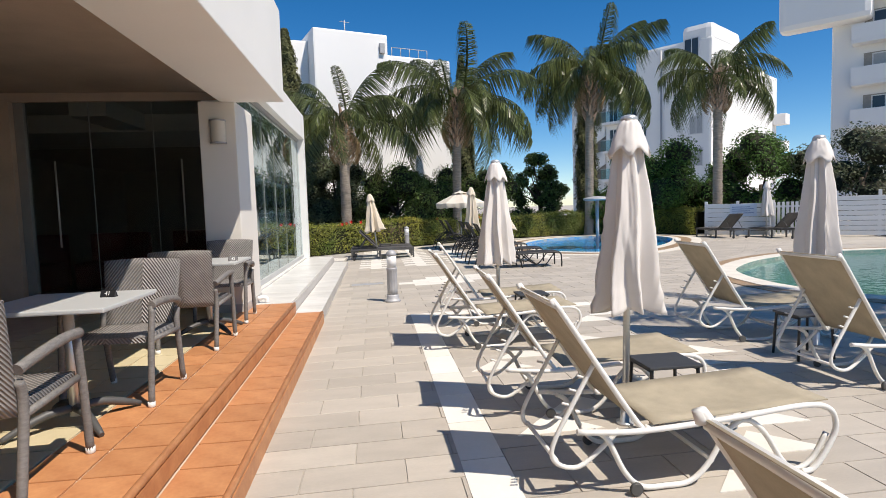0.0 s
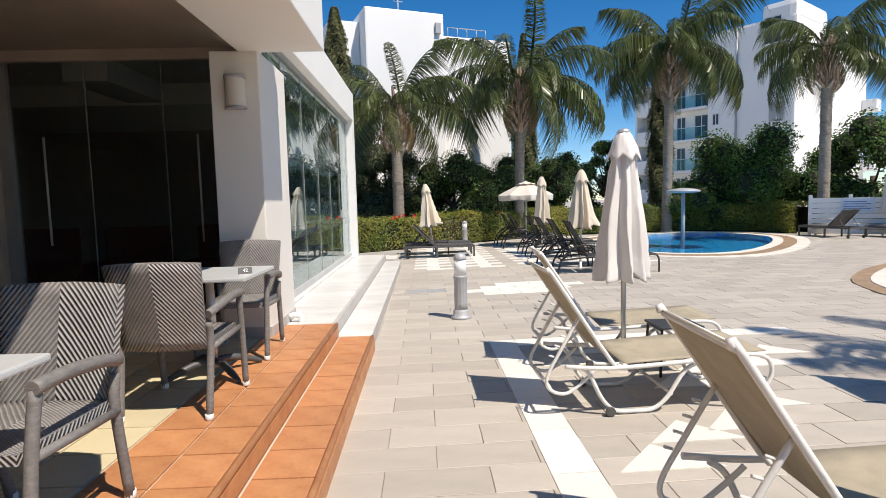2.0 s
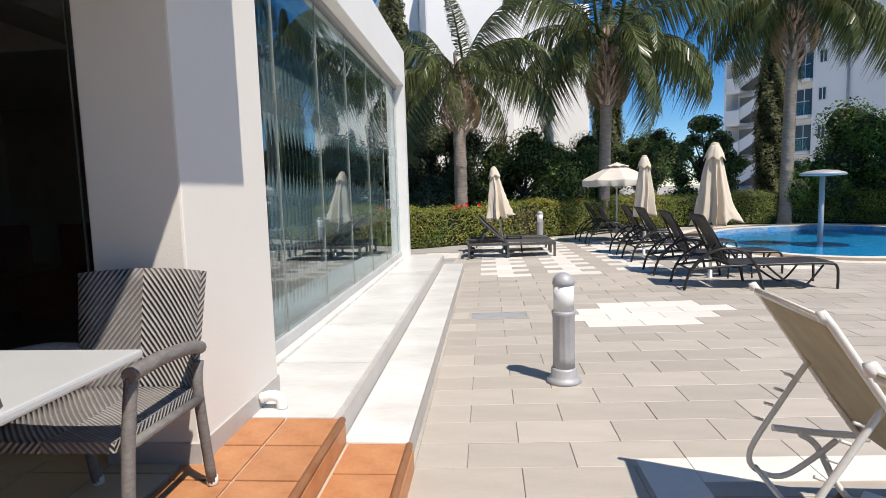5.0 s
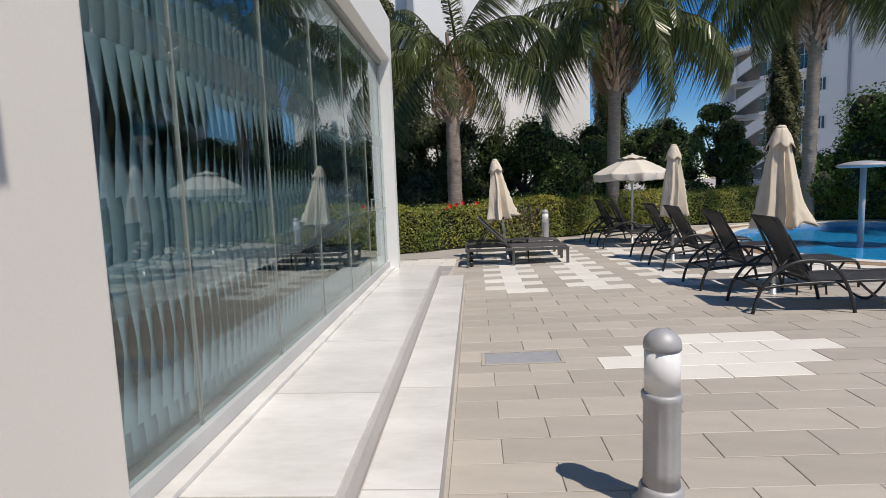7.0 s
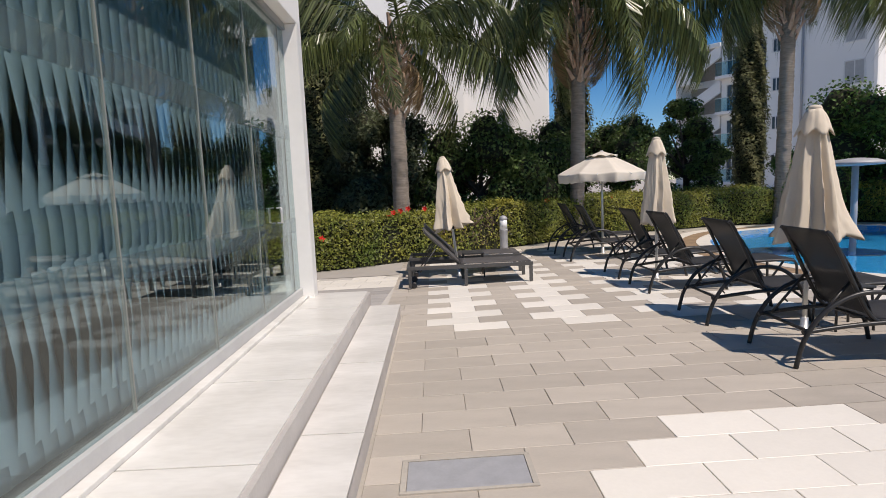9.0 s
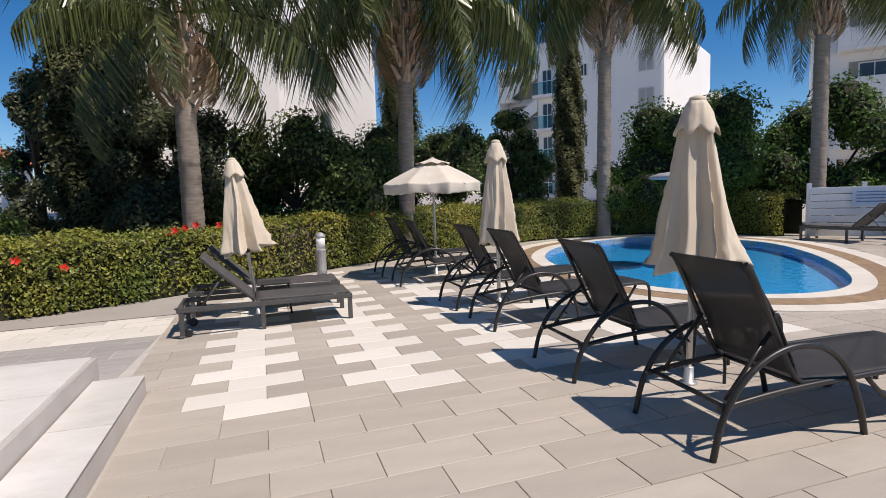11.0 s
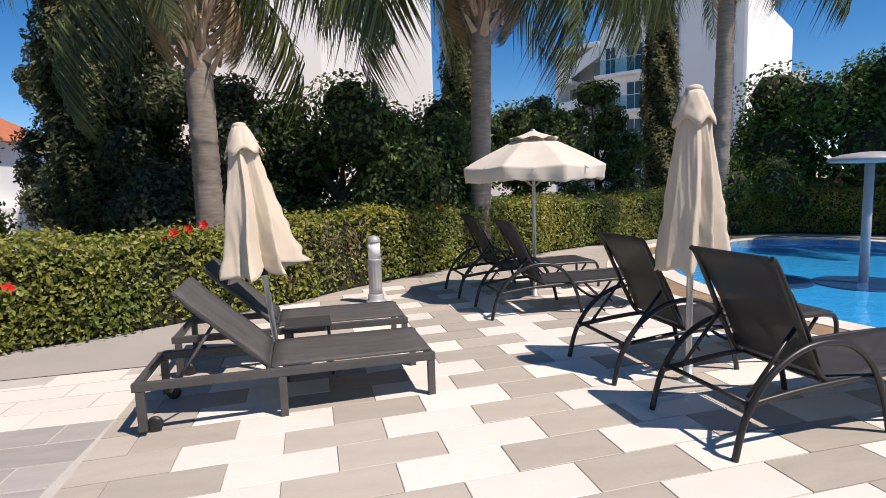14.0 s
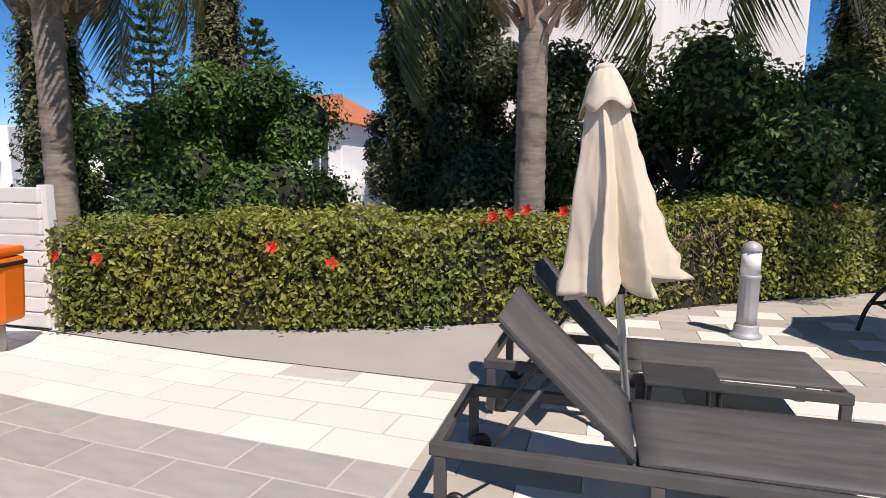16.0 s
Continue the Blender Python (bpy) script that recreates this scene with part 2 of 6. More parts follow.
def weave_mat():
    """Woven rattan: two crossing wave patterns for relief and colour."""
    m = mat("grey_rattan", (0.36, 0.335, 0.315), 0.6, scale=10, fine=90, var=0.3)
    n, l = m.node_tree.nodes, m.node_tree.links
    tc = n.new("ShaderNodeTexCoord")
    sep, ab, comb = n.new("ShaderNodeSeparateXYZ"), n.new("ShaderNodeMath"), n.new("ShaderNodeCombineXYZ")
    ab.operation = "ABSOLUTE"
    l.new(tc.outputs["Object"], sep.inputs[0])
    l.new(sep.outputs[0], ab.inputs[0])
    l.new(ab.outputs[0], comb.inputs[0])
    l.new(sep.outputs[1], comb.inputs[1])
    l.new(sep.outputs[2], comb.inputs[2])
    wv = n.new("ShaderNodeTexWave")
    wv.bands_direction = "DIAGONAL"
    wv.inputs["Scale"].default_value, wv.inputs["Distortion"].default_value = 26.0, 0.3
    l.new(comb.outputs[0], wv.inputs["Vector"])
    bp = n.new("ShaderNodeBump")
    bp.inputs["Strength"].default_value, bp.inputs["Distance"].default_value = 0.9, 0.008
    l.new(wv.outputs[0], bp.inputs["Height"])
    b = n["Principled BSDF"]
    l.new(bp.outputs[0], b.inputs["Normal"])
    old = b.inputs["Base Color"].links[0].from_socket
    mx = n.new("ShaderNodeMix")
    mx.data_type, mx.blend_type = "RGBA", "MULTIPLY"
    mr = n.new("ShaderNodeMapRange")
    mr.inputs["To Min"].default_value = 0.48
    l.new(wv.outputs[0], mr.inputs["Value"])
    mx.inputs[0].default_value = 1
    l.new(old, mx.inputs[6])
    l.new(mr.outputs[0], mx.inputs[7])
    l.new(mx.outputs[2], b.inputs["Base Color"])
    return m


M_WICK = weave_mat()
M_WICKP = mat("grey_rattan_wrap", (0.22, 0.205, 0.19), 0.6, scale=30, fine=150, var=0.4, bump=0.6, dist=0.004, stretch=(1, 1, 3))


def translucent(m, fac, gain=1.0):
    """Lets part of the light through thin cloth or leaves."""
    n, l = m.node_tree.nodes, m.node_tree.links
    b = n["Principled BSDF"]
    tr, mx = n.new("ShaderNodeBsdfTranslucent"), n.new("ShaderNodeMixShader")
    l.new(b.inputs["Base Color"].links[0].from_socket, tr.inputs[0])
    mx.inputs[0].default_value = fac
    l.new(b.outputs[0], mx.inputs[1])
    l.new(tr.outputs[0], mx.inputs[2])
    l.new(mx.outputs[0], n["Material Output"].inputs[0])


for q, fac in ((M_FABC, 0.12), (M_FABW, 0.10), (M_FABO, 0.2), (M_SLING, 0.2), (M_VANE, 0.3), (M_FROND, 0.42), (M_HEDGE, 0.35), (M_LEAF, 0.3), (M_LEAFB, 0.35), (M_OLIVE, 0.3), (M_CYP, 0.25)):
    translucent(q, fac)


def open_mesh(m, fac):
    """A woven net: part of it is holes."""
    n, l = m.node_tree.nodes, m.node_tree.links
    tr, mx = n.new("ShaderNodeBsdfTransparent"), n.new("ShaderNodeMixShader")
    src = n["Material Output"].inputs[0].links[0].from_socket
    mx.inputs[0].default_value = fac
    l.new(src, mx.inputs[1])
    l.new(tr.outputs[0], mx.inputs[2])
    l.new(mx.outputs[0], n["Material Output"].inputs[0])


open_mesh(M_BSLING, 0.14)
open_mesh(M_GSLING, 0.10)


# ---- building blocks ----
def gz(x):
    """Height of the deck: it falls gently towards the building."""
    return 0.021 * min(max(x, -3.0), 2.5)


def box(bm, x0, x1, y0, y1, z0, z1, bev=0.0, m=None):
    r = bmesh.ops.create_cube(bm, size=1)
    vs = r["verts"]
    bmesh.ops.scale(bm, vec=(x1 - x0, y1 - y0, z1 - z0), verts=vs)
    bmesh.ops.translate(bm, vec=((x0 + x1) / 2, (y0 + y1) / 2, (z0 + z1) / 2), verts=vs)
    if bev:
        es = list({e for v in vs for e in v.link_edges})
        r2 = bmesh.ops.bevel(bm, geom=es, offset=bev, segments=2, profile=0.6, affect="EDGES")
        vs = list({v for f in r2["faces"] for v in f.verts} | {v for v in vs if v.is_valid})
    if m is not None:
        bmesh.ops.transform(bm, matrix=m, verts=vs)
    return bm


def tube(bm, pts, r, n=8, cap=True, taper=None):
    pts = [Vector(p) for p in pts]
    rings = []
    side = None
    for i, p in enumerate(pts):
        d = (pts[min(i + 1, len(pts) - 1)] - pts[max(i - 1, 0)]).normalized()
        if side is None:
            side = d.cross(Vector((0, 0, 1)))
            if side.length < 0.1:
                side = d.cross(Vector((0, 1, 0)))
        side = (side - d * side.dot(d)).normalized()
        up = side.cross(d)
        rr = r if taper is None else taper[i]
        rings.append([bm.verts.new(p + (side * math.cos(a) + up * math.sin(a)) * rr) for a in (2 * math.pi * k / n for k in range(n))])
    for a, b in zip(rings, rings[1:]):
        for k in range(n):
            f = bm.faces.new((a[k], a[(k + 1) % n], b[(k + 1) % n], b[k]))
            f.smooth = True
    if cap:
        bm.faces.new(rings[0][::-1])
        bm.faces.new(rings[-1])
    return bm


def smooth_path(pts, k=4):
    """Points along a rounded line through the given ones."""
    p = [Vector(q) for q in pts]
    out = []
    for i in range(len(p) - 1):
        a, b, c, d = p[max(i - 1, 0)], p[i], p[i + 1], p[min(i + 2, len(p) - 1)]
        for j in range(k):
            t = j / k
            out.append(0.5 * ((2 * b) + (c - a) * t + (2 * a - 5 * b + 4 * c - d) * t * t + (3 * b - a - 3 * c + d) * t ** 3))
    return out + [p[-1]]


def lathe(bm, prof, n=16, fold=None, cap=True):
    """prof: (radius, z) pairs; fold(angle, i) scales the radius."""
    rings = []
    for i, (r, z) in enumerate(prof):
        rings.append([bm.verts.new((r * (fold(a, i) if fold else 1) * math.cos(a), r * (fold(a, i) if fold else 1) * math.sin(a), z)) for a in (2 * math.pi * k / n for k in range(n))])
    for a, b in zip(rings, rings[1:]):
        for k in range(n):
            f = bm.faces.new((a[k], a[(k + 1) % n], b[(k + 1) % n], b[k]))
            f.smooth = True
    if cap:
        bm.faces.new(rings[0][::-1])
        bm.faces.new(rings[-1])
    return bm


def sheet(bm, grid, thick):
    """A thin curved panel through a grid of points, closed all round."""
    g = [[Vector(p) for p in row] for row in grid]
    nr, nc = len(g), len(g[0])
    top, bot = [], []
    for i in range(nr):
        a, b = [], []
        for j in range(nc):
            du = g[min(i + 1, nr - 1)][j] - g[max(i - 1, 0)][j]
            dv = g[i][min(j + 1, nc - 1)] - g[i][max(j - 1, 0)]
            nn = du.cross(dv).normalized() * thick / 2
            a.append(bm.verts.new(g[i][j] + nn))
            b.append(bm.verts.new(g[i][j] - nn))
        top.append(a)
        bot.append(b)
    for i in range(nr - 1):
        for j in range(nc - 1):
            for q in (bm.faces.new((top[i][j], top[i + 1][j], top[i + 1][j + 1], top[i][j + 1])), bm.faces.new((bot[i][j], bot[i][j + 1], bot[i + 1][j + 1], bot[i + 1][j]))):
                q.smooth = True
    for i in range(nr - 1):
        bm.faces.new((top[i][0], bot[i][0], bot[i + 1][0], top[i + 1][0]))
        bm.faces.new((top[i][-1], top[i + 1][-1], bot[i + 1][-1], bot[i][-1]))
    for j in range(nc - 1):
        bm.faces.new((top[0][j], top[0][j + 1], bot[0][j + 1], bot[0][j]))
        bm.faces.new((top[-1][j], bot[-1][j], bot[-1][j + 1], top[-1][j + 1]))
    return bm


def mesh_of(name, bm, material):
    bmesh.ops.recalc_face_normals(bm, faces=bm.faces)
    me = bpy.data.meshes.new(name)
    bm.to_mesh(me)
    bm.free()
    me.materials.append(material)
    return me


def part(name, bm, material, parent=None, label=""):
    ob = new(name, mesh_of(name, bm, material))
    ob.parent = parent
    return tagged(ob, label)


def thing(name, label, category, group="", kind=""):
    return tagged(new(name), label, category, group, kind)


def structure(name, bm, material, label, category="", parent=None):
    return tagged(part(name, bm, material, parent, label), category=category, kind="structure")


def poly_mesh(name, verts, faces, material, parent=None, label="", kind=""):
    me = bpy.data.meshes.new(name)
    me.from_pydata(verts, [], faces)
    me.materials.append(material)
    ob = new(name, me)
    ob.parent = parent
    return tagged(ob, label, kind=kind)


def B(*a, **k):
    return box(bmesh.new(), *a, **k)


# ---- ground, deck and pools ----
def ring(cx, cy, pts):
    return [(p.x, p.y) for p in smooth_path([(*q, 0) for q in pts + pts[:1]], 6)[:-1]]


POOL = ring(0, 0, [(5.05, 17.7), (5.25, 16.6), (5.75, 15.8), (6.55, 15.4), (7.5, 15.6), (8.7, 16.6), (10.1, 18.3), (11.1, 20.2), (11.0, 21.9), (10.1, 23.0), (8.6, 23.0), (6.9, 22.2), (5.7, 20.7), (5.15, 19.1)])
POOL2 = ring(0, 0, [(6.5, 8.4), (6.65, 7.5), (7.4, 6.5), (9.7, 5.1), (13.0, 4.0), (16.5, 5.0), (16.5, 10.0), (14.5, 12.3), (11.5, 12.9), (9.0, 12.0), (7.3, 10.6), (6.7, 9.5)])


def grown(loop, d):
    """The loop pushed outwards by d."""
    out, n = [], len(loop)
    for i, (x, y) in enumerate(loop):
        ax, ay = loop[i - 1]
        bx, by = loop[(i + 1) % n]
        tx, ty = bx - ax, by - ay
        L = math.hypot(tx, ty)
        out.append((x - d * ty / L * WIND[id(loop)], y + d * tx / L * WIND[id(loop)]))
    return out


def area(loop):
    return sum(a[0] * b[1] - b[0] * a[1] for a, b in zip(loop, loop[1:] + loop[:1])) / 2


WIND = {id(q): (-1 if area(q) > 0 else 1) for q in (POOL, POOL2)}


def inside(loop, x, y):
    c = False
    for (x0, y0), (x1, y1) in zip(loop, loop[1:] + loop[:1]):
        if (y0 > y) != (y1 > y) and x < (x1 - x0) * (y - y0) / (y1 - y0) + x0:
            c = not c
    return c


DZ = gz(9)
bm = bmesh.new()
for x0, x1 in ((-400, -3.0), (-3.0, 2.5)):
    bm.faces.new([bm.verts.new((x, y, gz(x) - 0.008)) for x, y in ((x0, -400), (x1, -400), (x1, 400), (x0, 400))])
es = []
for loop in ([(2.5, -400), (400, -400), (400, 400), (2.5, 400)], POOL, POOL2):
    vs = [bm.verts.new((x, y, DZ - 0.008)) for x, y in loop]
    es += [bm.edges.new((a, b)) for a, b in zip(vs, vs[1:] + vs[:1])]
bmesh.ops.triangle_fill(bm, use_beauty=True, edges=es)
for f in list(bm.faces):
    c = f.calc_center_median()
    if c.x > 2.5 and (inside(POOL, c.x, c.y) or inside(POOL2, c.x, c.y)):
        bm.faces.remove(f)
bmesh.ops.remove_doubles(bm, verts=bm.verts, dist=0.001)
ground = structure("ground", bm, M_JOINT, "sandy grey bedding and soil under the deck", "ground")


def band(loop, d0, d1, z0, z1, name, material, label, parent=None):
    """A flat ring of stone round a pool, in pieces."""
    a, b = (grown(loop, d0) if d0 else loop), grown(loop, d1)
    bm = bmesh.new()
    m = len(loop)
    for i in range(m):
        j = (i + 1) % m
        q = []
        for (px, py), (rx, ry) in ((a[i], b[i]), (a[j], b[j])):
            q.append((px, py, rx, ry))
        v = [bm.verts.new(p) for p in ((q[0][0], q[0][1], z0), (q[0][2], q[0][3], z0), (q[1][2], q[1][3], z0), (q[1][0], q[1][1], z0), (q[0][0], q[0][1], z1), (q[0][2], q[0][3], z1), (q[1][2], q[1][3], z1), (q[1][0], q[1][1], z1))]
        for f in ((0, 1, 2, 3), (4, 7, 6, 5), (0, 4, 5, 1), (1, 5, 6, 2), (2, 6, 7, 3), (3, 7, 4, 0)):
            bm.faces.new([v[k] for k in f])
    return part(name, bm, material, parent, label)


def basin(name, loop, zf, material, label, water, zw):
    t = tagged(thing(name, label, "pool"), kind="structure")
    bm = bmesh.new()
    lo = [bm.verts.new((x, y, zf)) for x, y in loop]
    hi = [bm.verts.new((x, y, DZ + 0.01)) for x, y in loop]
    bm.faces.new(lo)
    for i in range(len(lo)):
        j = (i + 1) % len(lo)
        bm.faces.new((lo[i], lo[j], hi[j], hi[i]))
    part("basin", bm, material, t)
    bm = bmesh.new()
    bm.faces.new([bm.verts.new((x, y, zw)) for x, y in loop])
    w = part("water", bm, water, t)
    w.visible_shadow = False
    return t


kids_pool = basin("water_kids_pool", POOL, -0.14, M_POOLB, "shallow blue kidney-shaped pool with cream stone rim", M_WATER, DZ - 0.05)
big_pool = basin("water_main_pool", POOL2, -1.3, M_POOLG, "pale green swimming pool with cream stone rim", M_WATER2, DZ - 0.06)
for k, (cx, cy) in enumerate(((7.9, 19.4), (6.85, 20.05))):
    bm = bmesh.new()
    lathe(bm, [(0.62, -0.15), (0.62, -0.125), (0.58, -0.12)], 28)
    bmesh.ops.translate(bm, verts=bm.verts, vec=(cx, cy, 0))
    part("floor_disc", bm, M_POOLD, kids_pool, "dark blue round pad")
band(POOL, 0.0, 0.28, DZ - 0.1, DZ + 0.022, "rim", M_COPING, "cream rim with fine grating", kids_pool)
band(POOL, 0.285, 0.62, DZ - 0.02, DZ + 0.014, "mosaic_band", M_MOSA, "brown pebble band", kids_pool)
band(POOL, 0.625, 0.95, DZ - 0.02, DZ + 0.012, "outer_band", M_COPING, "", kids_pool)
band(POOL2, 0.0, 0.35, DZ - 0.1, DZ + 0.022, "rim", M_COPING, "", big_pool)
band(POOL2, 0.355, 0.6, DZ - 0.02, DZ + 0.012, "mosaic_band", M_MOSA, "brown pebble band", big_pool)
KEEP1, KEEP2 = grown(POOL, 0.9), grown(POOL2, 0.55)

# paving: rows of tiles in running bond, with cream ones laid in
TL, TW, TX, TY = 0.585, 0.2965, -0.21, 14.163


def row_shift(j):
    """Running bond: every other row is set back by half a tile."""
    return 0.5 * TL if (j % 2 if j >= 0 else j % 2 == 0) else 0.0


PATCH = {-9: (0.9, 1.6), -10: (0.6, 1.95), -11: (0.3, 1.65), -12: (0.6, 1.35)}


def tile_kind(i, j):
    """Cream tiles: the chequered field by the loungers and the patch by the bollard."""
    x = TX + TL * i - row_shift(j)
    if 0 <= j <= 22 and -1.3 < x < 4.6:
        return "w" if i % 2 == 0 else "g"
    lo, hi = PATCH.get(j, (9, 9))
    return "w" if lo < x < hi else "g"


def tile_mesh(name, lx, ly, material, bev=0.0025, h=0.03):
    bm = bmesh.new()
    v = [bm.verts.new(p) for p in ((0, 0, -h), (lx, 0, -h), (lx, ly, -h), (0, ly, -h), (0, 0, -bev), (lx, 0, -bev), (lx, ly, -bev), (0, ly, -bev), (bev, bev, 0), (lx - bev, bev, 0), (lx - bev, ly - bev, 0), (bev, ly - bev, 0))]
    for a in (0, 4):
        for k in range(4):
            bm.faces.new((v[a + k], v[a + (k + 1) % 4], v[a + 4 + (k + 1) % 4], v[a + 4 + k]))
    bm.faces.new(v[8:12])
    return mesh_of(name, bm, material)


def field(cells, parent, z_of, meshes, mats, near):
    """Lays tiles (x, y, lx, ly, kind): the near ones as pieces, the others joined."""
    rest = {}
    for x, y, lx, ly, k in cells:
        if near(x, y):
            key = (k, round(lx, 3), round(ly, 3))
            if key not in meshes:
                meshes[key] = tile_mesh("tile", lx, ly, mats[k])
            o = new("tile", meshes[key])
            o.parent = parent
            o.location = (x, y, z_of(x) + random.uniform(-0.001, 0.001))
            o.rotation_euler = (0, math.atan2(z_of(x) - z_of(x + lx), lx), random.uniform(-0.002, 0.002))
        else:
            V, F = rest.setdefault(k, ([], []))
            s, b = len(V), 0.0025
            for dx, dy, dz in ((0, 0, -0.02), (lx, 0, -0.02), (lx, ly, -0.02), (0, ly, -0.02), (b, b, 0), (lx - b, b, 0), (lx - b, ly - b, 0), (b, ly - b, 0)):
                V.append((x + dx, y + dy, z_of(x + dx) + dz))
            F += [(s + 4, s + 5, s + 6, s + 7)] + [(s + q, s + (q + 1) % 4, s + 4 + (q + 1) % 4, s + 4 + q) for q in range(4)]
    for k, (V, F) in rest.items():
        poly_mesh("tile_field", V, F, mats[k], parent, "grey and cream paving tiles" if k == "g" else "", "stuff")


def clip_x(x, lx, lo):
    return (x, lx) if x >= lo else (lo, x + lx - lo)


def deck_cells():
    cells, G = [], 0.0045
    for j in range(-60, 31):
        y = TY + TW * j
        for i in range(-6, 26):
            x, lx = clip_x(TX + TL * i - row_shift(j), TL, -0.79 if y < 15.0 else -1.03)
            if lx < 0.08:
                continue
            cx, cy = x + lx / 2, y + TW / 2
            if inside(KEEP1, cx, cy) or inside(KEEP2, cx, cy) or cx > 14:
                continue
            if cy > 20.0 + 0.42 * (cx + 1.2):
                continue
            cells.append((x, y, lx - G, TW - G, tile_kind(i, j)))
    return cells


deck = tagged(thing("pavement_deck", "grey running-bond tile deck with cream tiles laid in", "pavement"), kind="structure")
bm = bmesh.new()
bm.faces.new([bm.verts.new((x, y, gz(x) - 0.005)) for x, y in ((-9.0, 15.2), (-3.0, 15.2), (-3.0, 18.42), (-9.0, 18.42))])
bm.faces.new([bm.verts.new((x, y, gz(x) - 0.005)) for x, y in ((-3.0, 15.2), (-1.03, 15.2), (-1.03, 18.42), (-3.0, 18.42))])
structure("pavement_bed", bm, M_BED, "pale mortar joints between tiles", "pavement")
slate = tagged(thing("pavement_slate", "slate grey and cream tiles beside the hedge", "pavement"), kind="structure")


SLATE_Y, SLATE_T = 17.15, 0.29


def slate_cells():
    """Six courses of slate tiles and four of cream ones, in running bond."""
    cells, G = [], 0.011
    for j in range(-6, 4):
        for i in range(-16, 1):
            x = -1.03 + 0.585 * i - (0.2925 if j % 2 else 0)
            lx = min(0.585, -1.03 - x)
            if lx > 0.1:
                cells.append((x, SLATE_Y + SLATE_T * j, lx - G, SLATE_T - G, "s" if j < 0 else "w"))
    return cells


# the courses run a little askew to the deck
slate.matrix_basis = Matrix.Translation((-1.03, SLATE_Y, -0.003)) @ pose(0, 0, 0, 0, 0, -3.6) @ Matrix.Translation((1.03, -SLATE_Y, 0))

bm = bmesh.new()
for x0, x1, y1a, y1b in ((-9.0, -3.0, 18.9, 19.5), (-3.0, -1.03, 19.5, 20.3)):
    bm.faces.new([bm.verts.new((x, y, gz(x) + 0.002)) for x, y in ((x0, 18.31 - 0.063 * (x0 + 1.03)), (x1, 18.31 - 0.063 * (x1 + 1.03)), (x1, y1b), (x0, y1a))])
bmesh.ops.remove_doubles(bm, verts=bm.verts, dist=0.001)
structure("pavement_apron", bm, M_CONC, "plain smooth grey concrete strip under the hedge", "pavement")

# cream band and triangles let into the deck round the sun beds
inlay = tagged(thing("pavement_inlay", "cream stone band and triangles let into the deck", "pavement"), kind="structure")


def inlay_piece(pts):
    bm = bmesh.new()
    v = [bm.verts.new((x, y, gz(x) + 0.0045)) for x, y in pts]
    w = [bm.verts.new((x, y, gz(x) - 0.02)) for x, y in pts]
    bm.faces.new(v)
    for k in range(len(v)):
        q = (k + 1) % len(v)
        bm.faces.new((v[k], w[k], w[q], v[q]))
    part("cream_stone", bm, M_TILEW, inlay)


for k in range(18):
    y = 7.72 - 0.58 * (k + 1)
    inlay_piece([(0.40, y), (0.66, y), (0.66, y + 0.574), (0.40, y + 0.574)])
for k in range(5):
    x = 0.665 + 0.58 * k
    inlay_piece([(x, 7.47), (x + 0.574, 7.47), (x + 0.574, 7.72), (x, 7.72)])
for cx, cy in ((1.05, 6.9), (1.75, 6.2), (1.05, 4.95), (1.75, 5.4), (1.1, 3.5), (1.9, 2.6), (1.1, 1.9), (2.6, 6.6), (2.7, 4.6), (2.4, 3.3)):
    inlay_piece([(cx - 0.29, cy - 0.16), (cx + 0.29, cy - 0.16), (cx, cy + 0.16)])
    inlay_piece([(cx - 0.29 + 0.3, cy + 0.165), (cx + 0.3, cy + 0.48), (cx + 0.59, cy + 0.165)])

bm = B(-0.567, 0.065, 11.10, 11.40, -0.02, 0.004, bev=0.002)
cover = thing("drain_cover", "flat grey metal inspection cover in the paving", "drain cover")
part("plate", bm, M_BOLL, cover)
bm = bmesh.new()
for q in ((-0.60, 0.098, 11.075, 11.097), (-0.60, 0.098, 11.403, 11.425), (-0.60, -0.57, 11.098, 11.402), (0.068, 0.098, 11.098, 11.402)):
    box(bm, *q, -0.02, 0.007)
part("frame", bm, M_JOINT, cover)
cover.rotation_euler = (0, -0.021, 0)
cover.location = (0, 0, 0.002)

# ---- building: terrace, steps, column, glass hall ----
Z1, Z0, YT = 0.275, 0.135, 7.62
structure("floor_terrace", B(-9.5, -1.77, -6, 8.4, -0.3, Z1 - 0.012), M_GROUT, "beige tiled terrace floor under the roof", "floor")
upper = structure("step_upper", B(-1.77, -1.165, -6, YT, -0.3, Z1 - 0.012), M_GROUT, "terracotta tiled terrace edge with pale joints", "step")
lower = structure("step_lower", B(-1.165, -0.80, -6, YT, -0.3, Z0 - 0.012), M_GROUT, "terracotta tiled lower step with pale joints", "step")
hall_floor = structure("floor_hall", B(-9.5, -2.03, 8.4, 15.1, -0.3, Z1 + 0.02), M_ROOMF, "dark floor inside the glazed hall", "floor")
mstep1 = structure("step_marble_upper", B(-2.03, -1.18, YT, 15.2, -0.3, Z1 - 0.012), M_MGREY, "white marble upper step along the glass", "step")
mstep0 = structure("step_marble_lower", B(-1.18, -0.815, YT, 15.0, -0.3, Z0 - 0.012), M_MGREY, "white marble lower step", "step")


def slab_row(parent, name, x0, x1, ys, z, material, h=0.022, nose=0.0):
    for y0, y1 in zip(ys, ys[1:]):
        part(name, B(x0, x1 + nose, y0 + 0.006, y1 - 0.006, z - h, z, bev=0.003), material, parent)


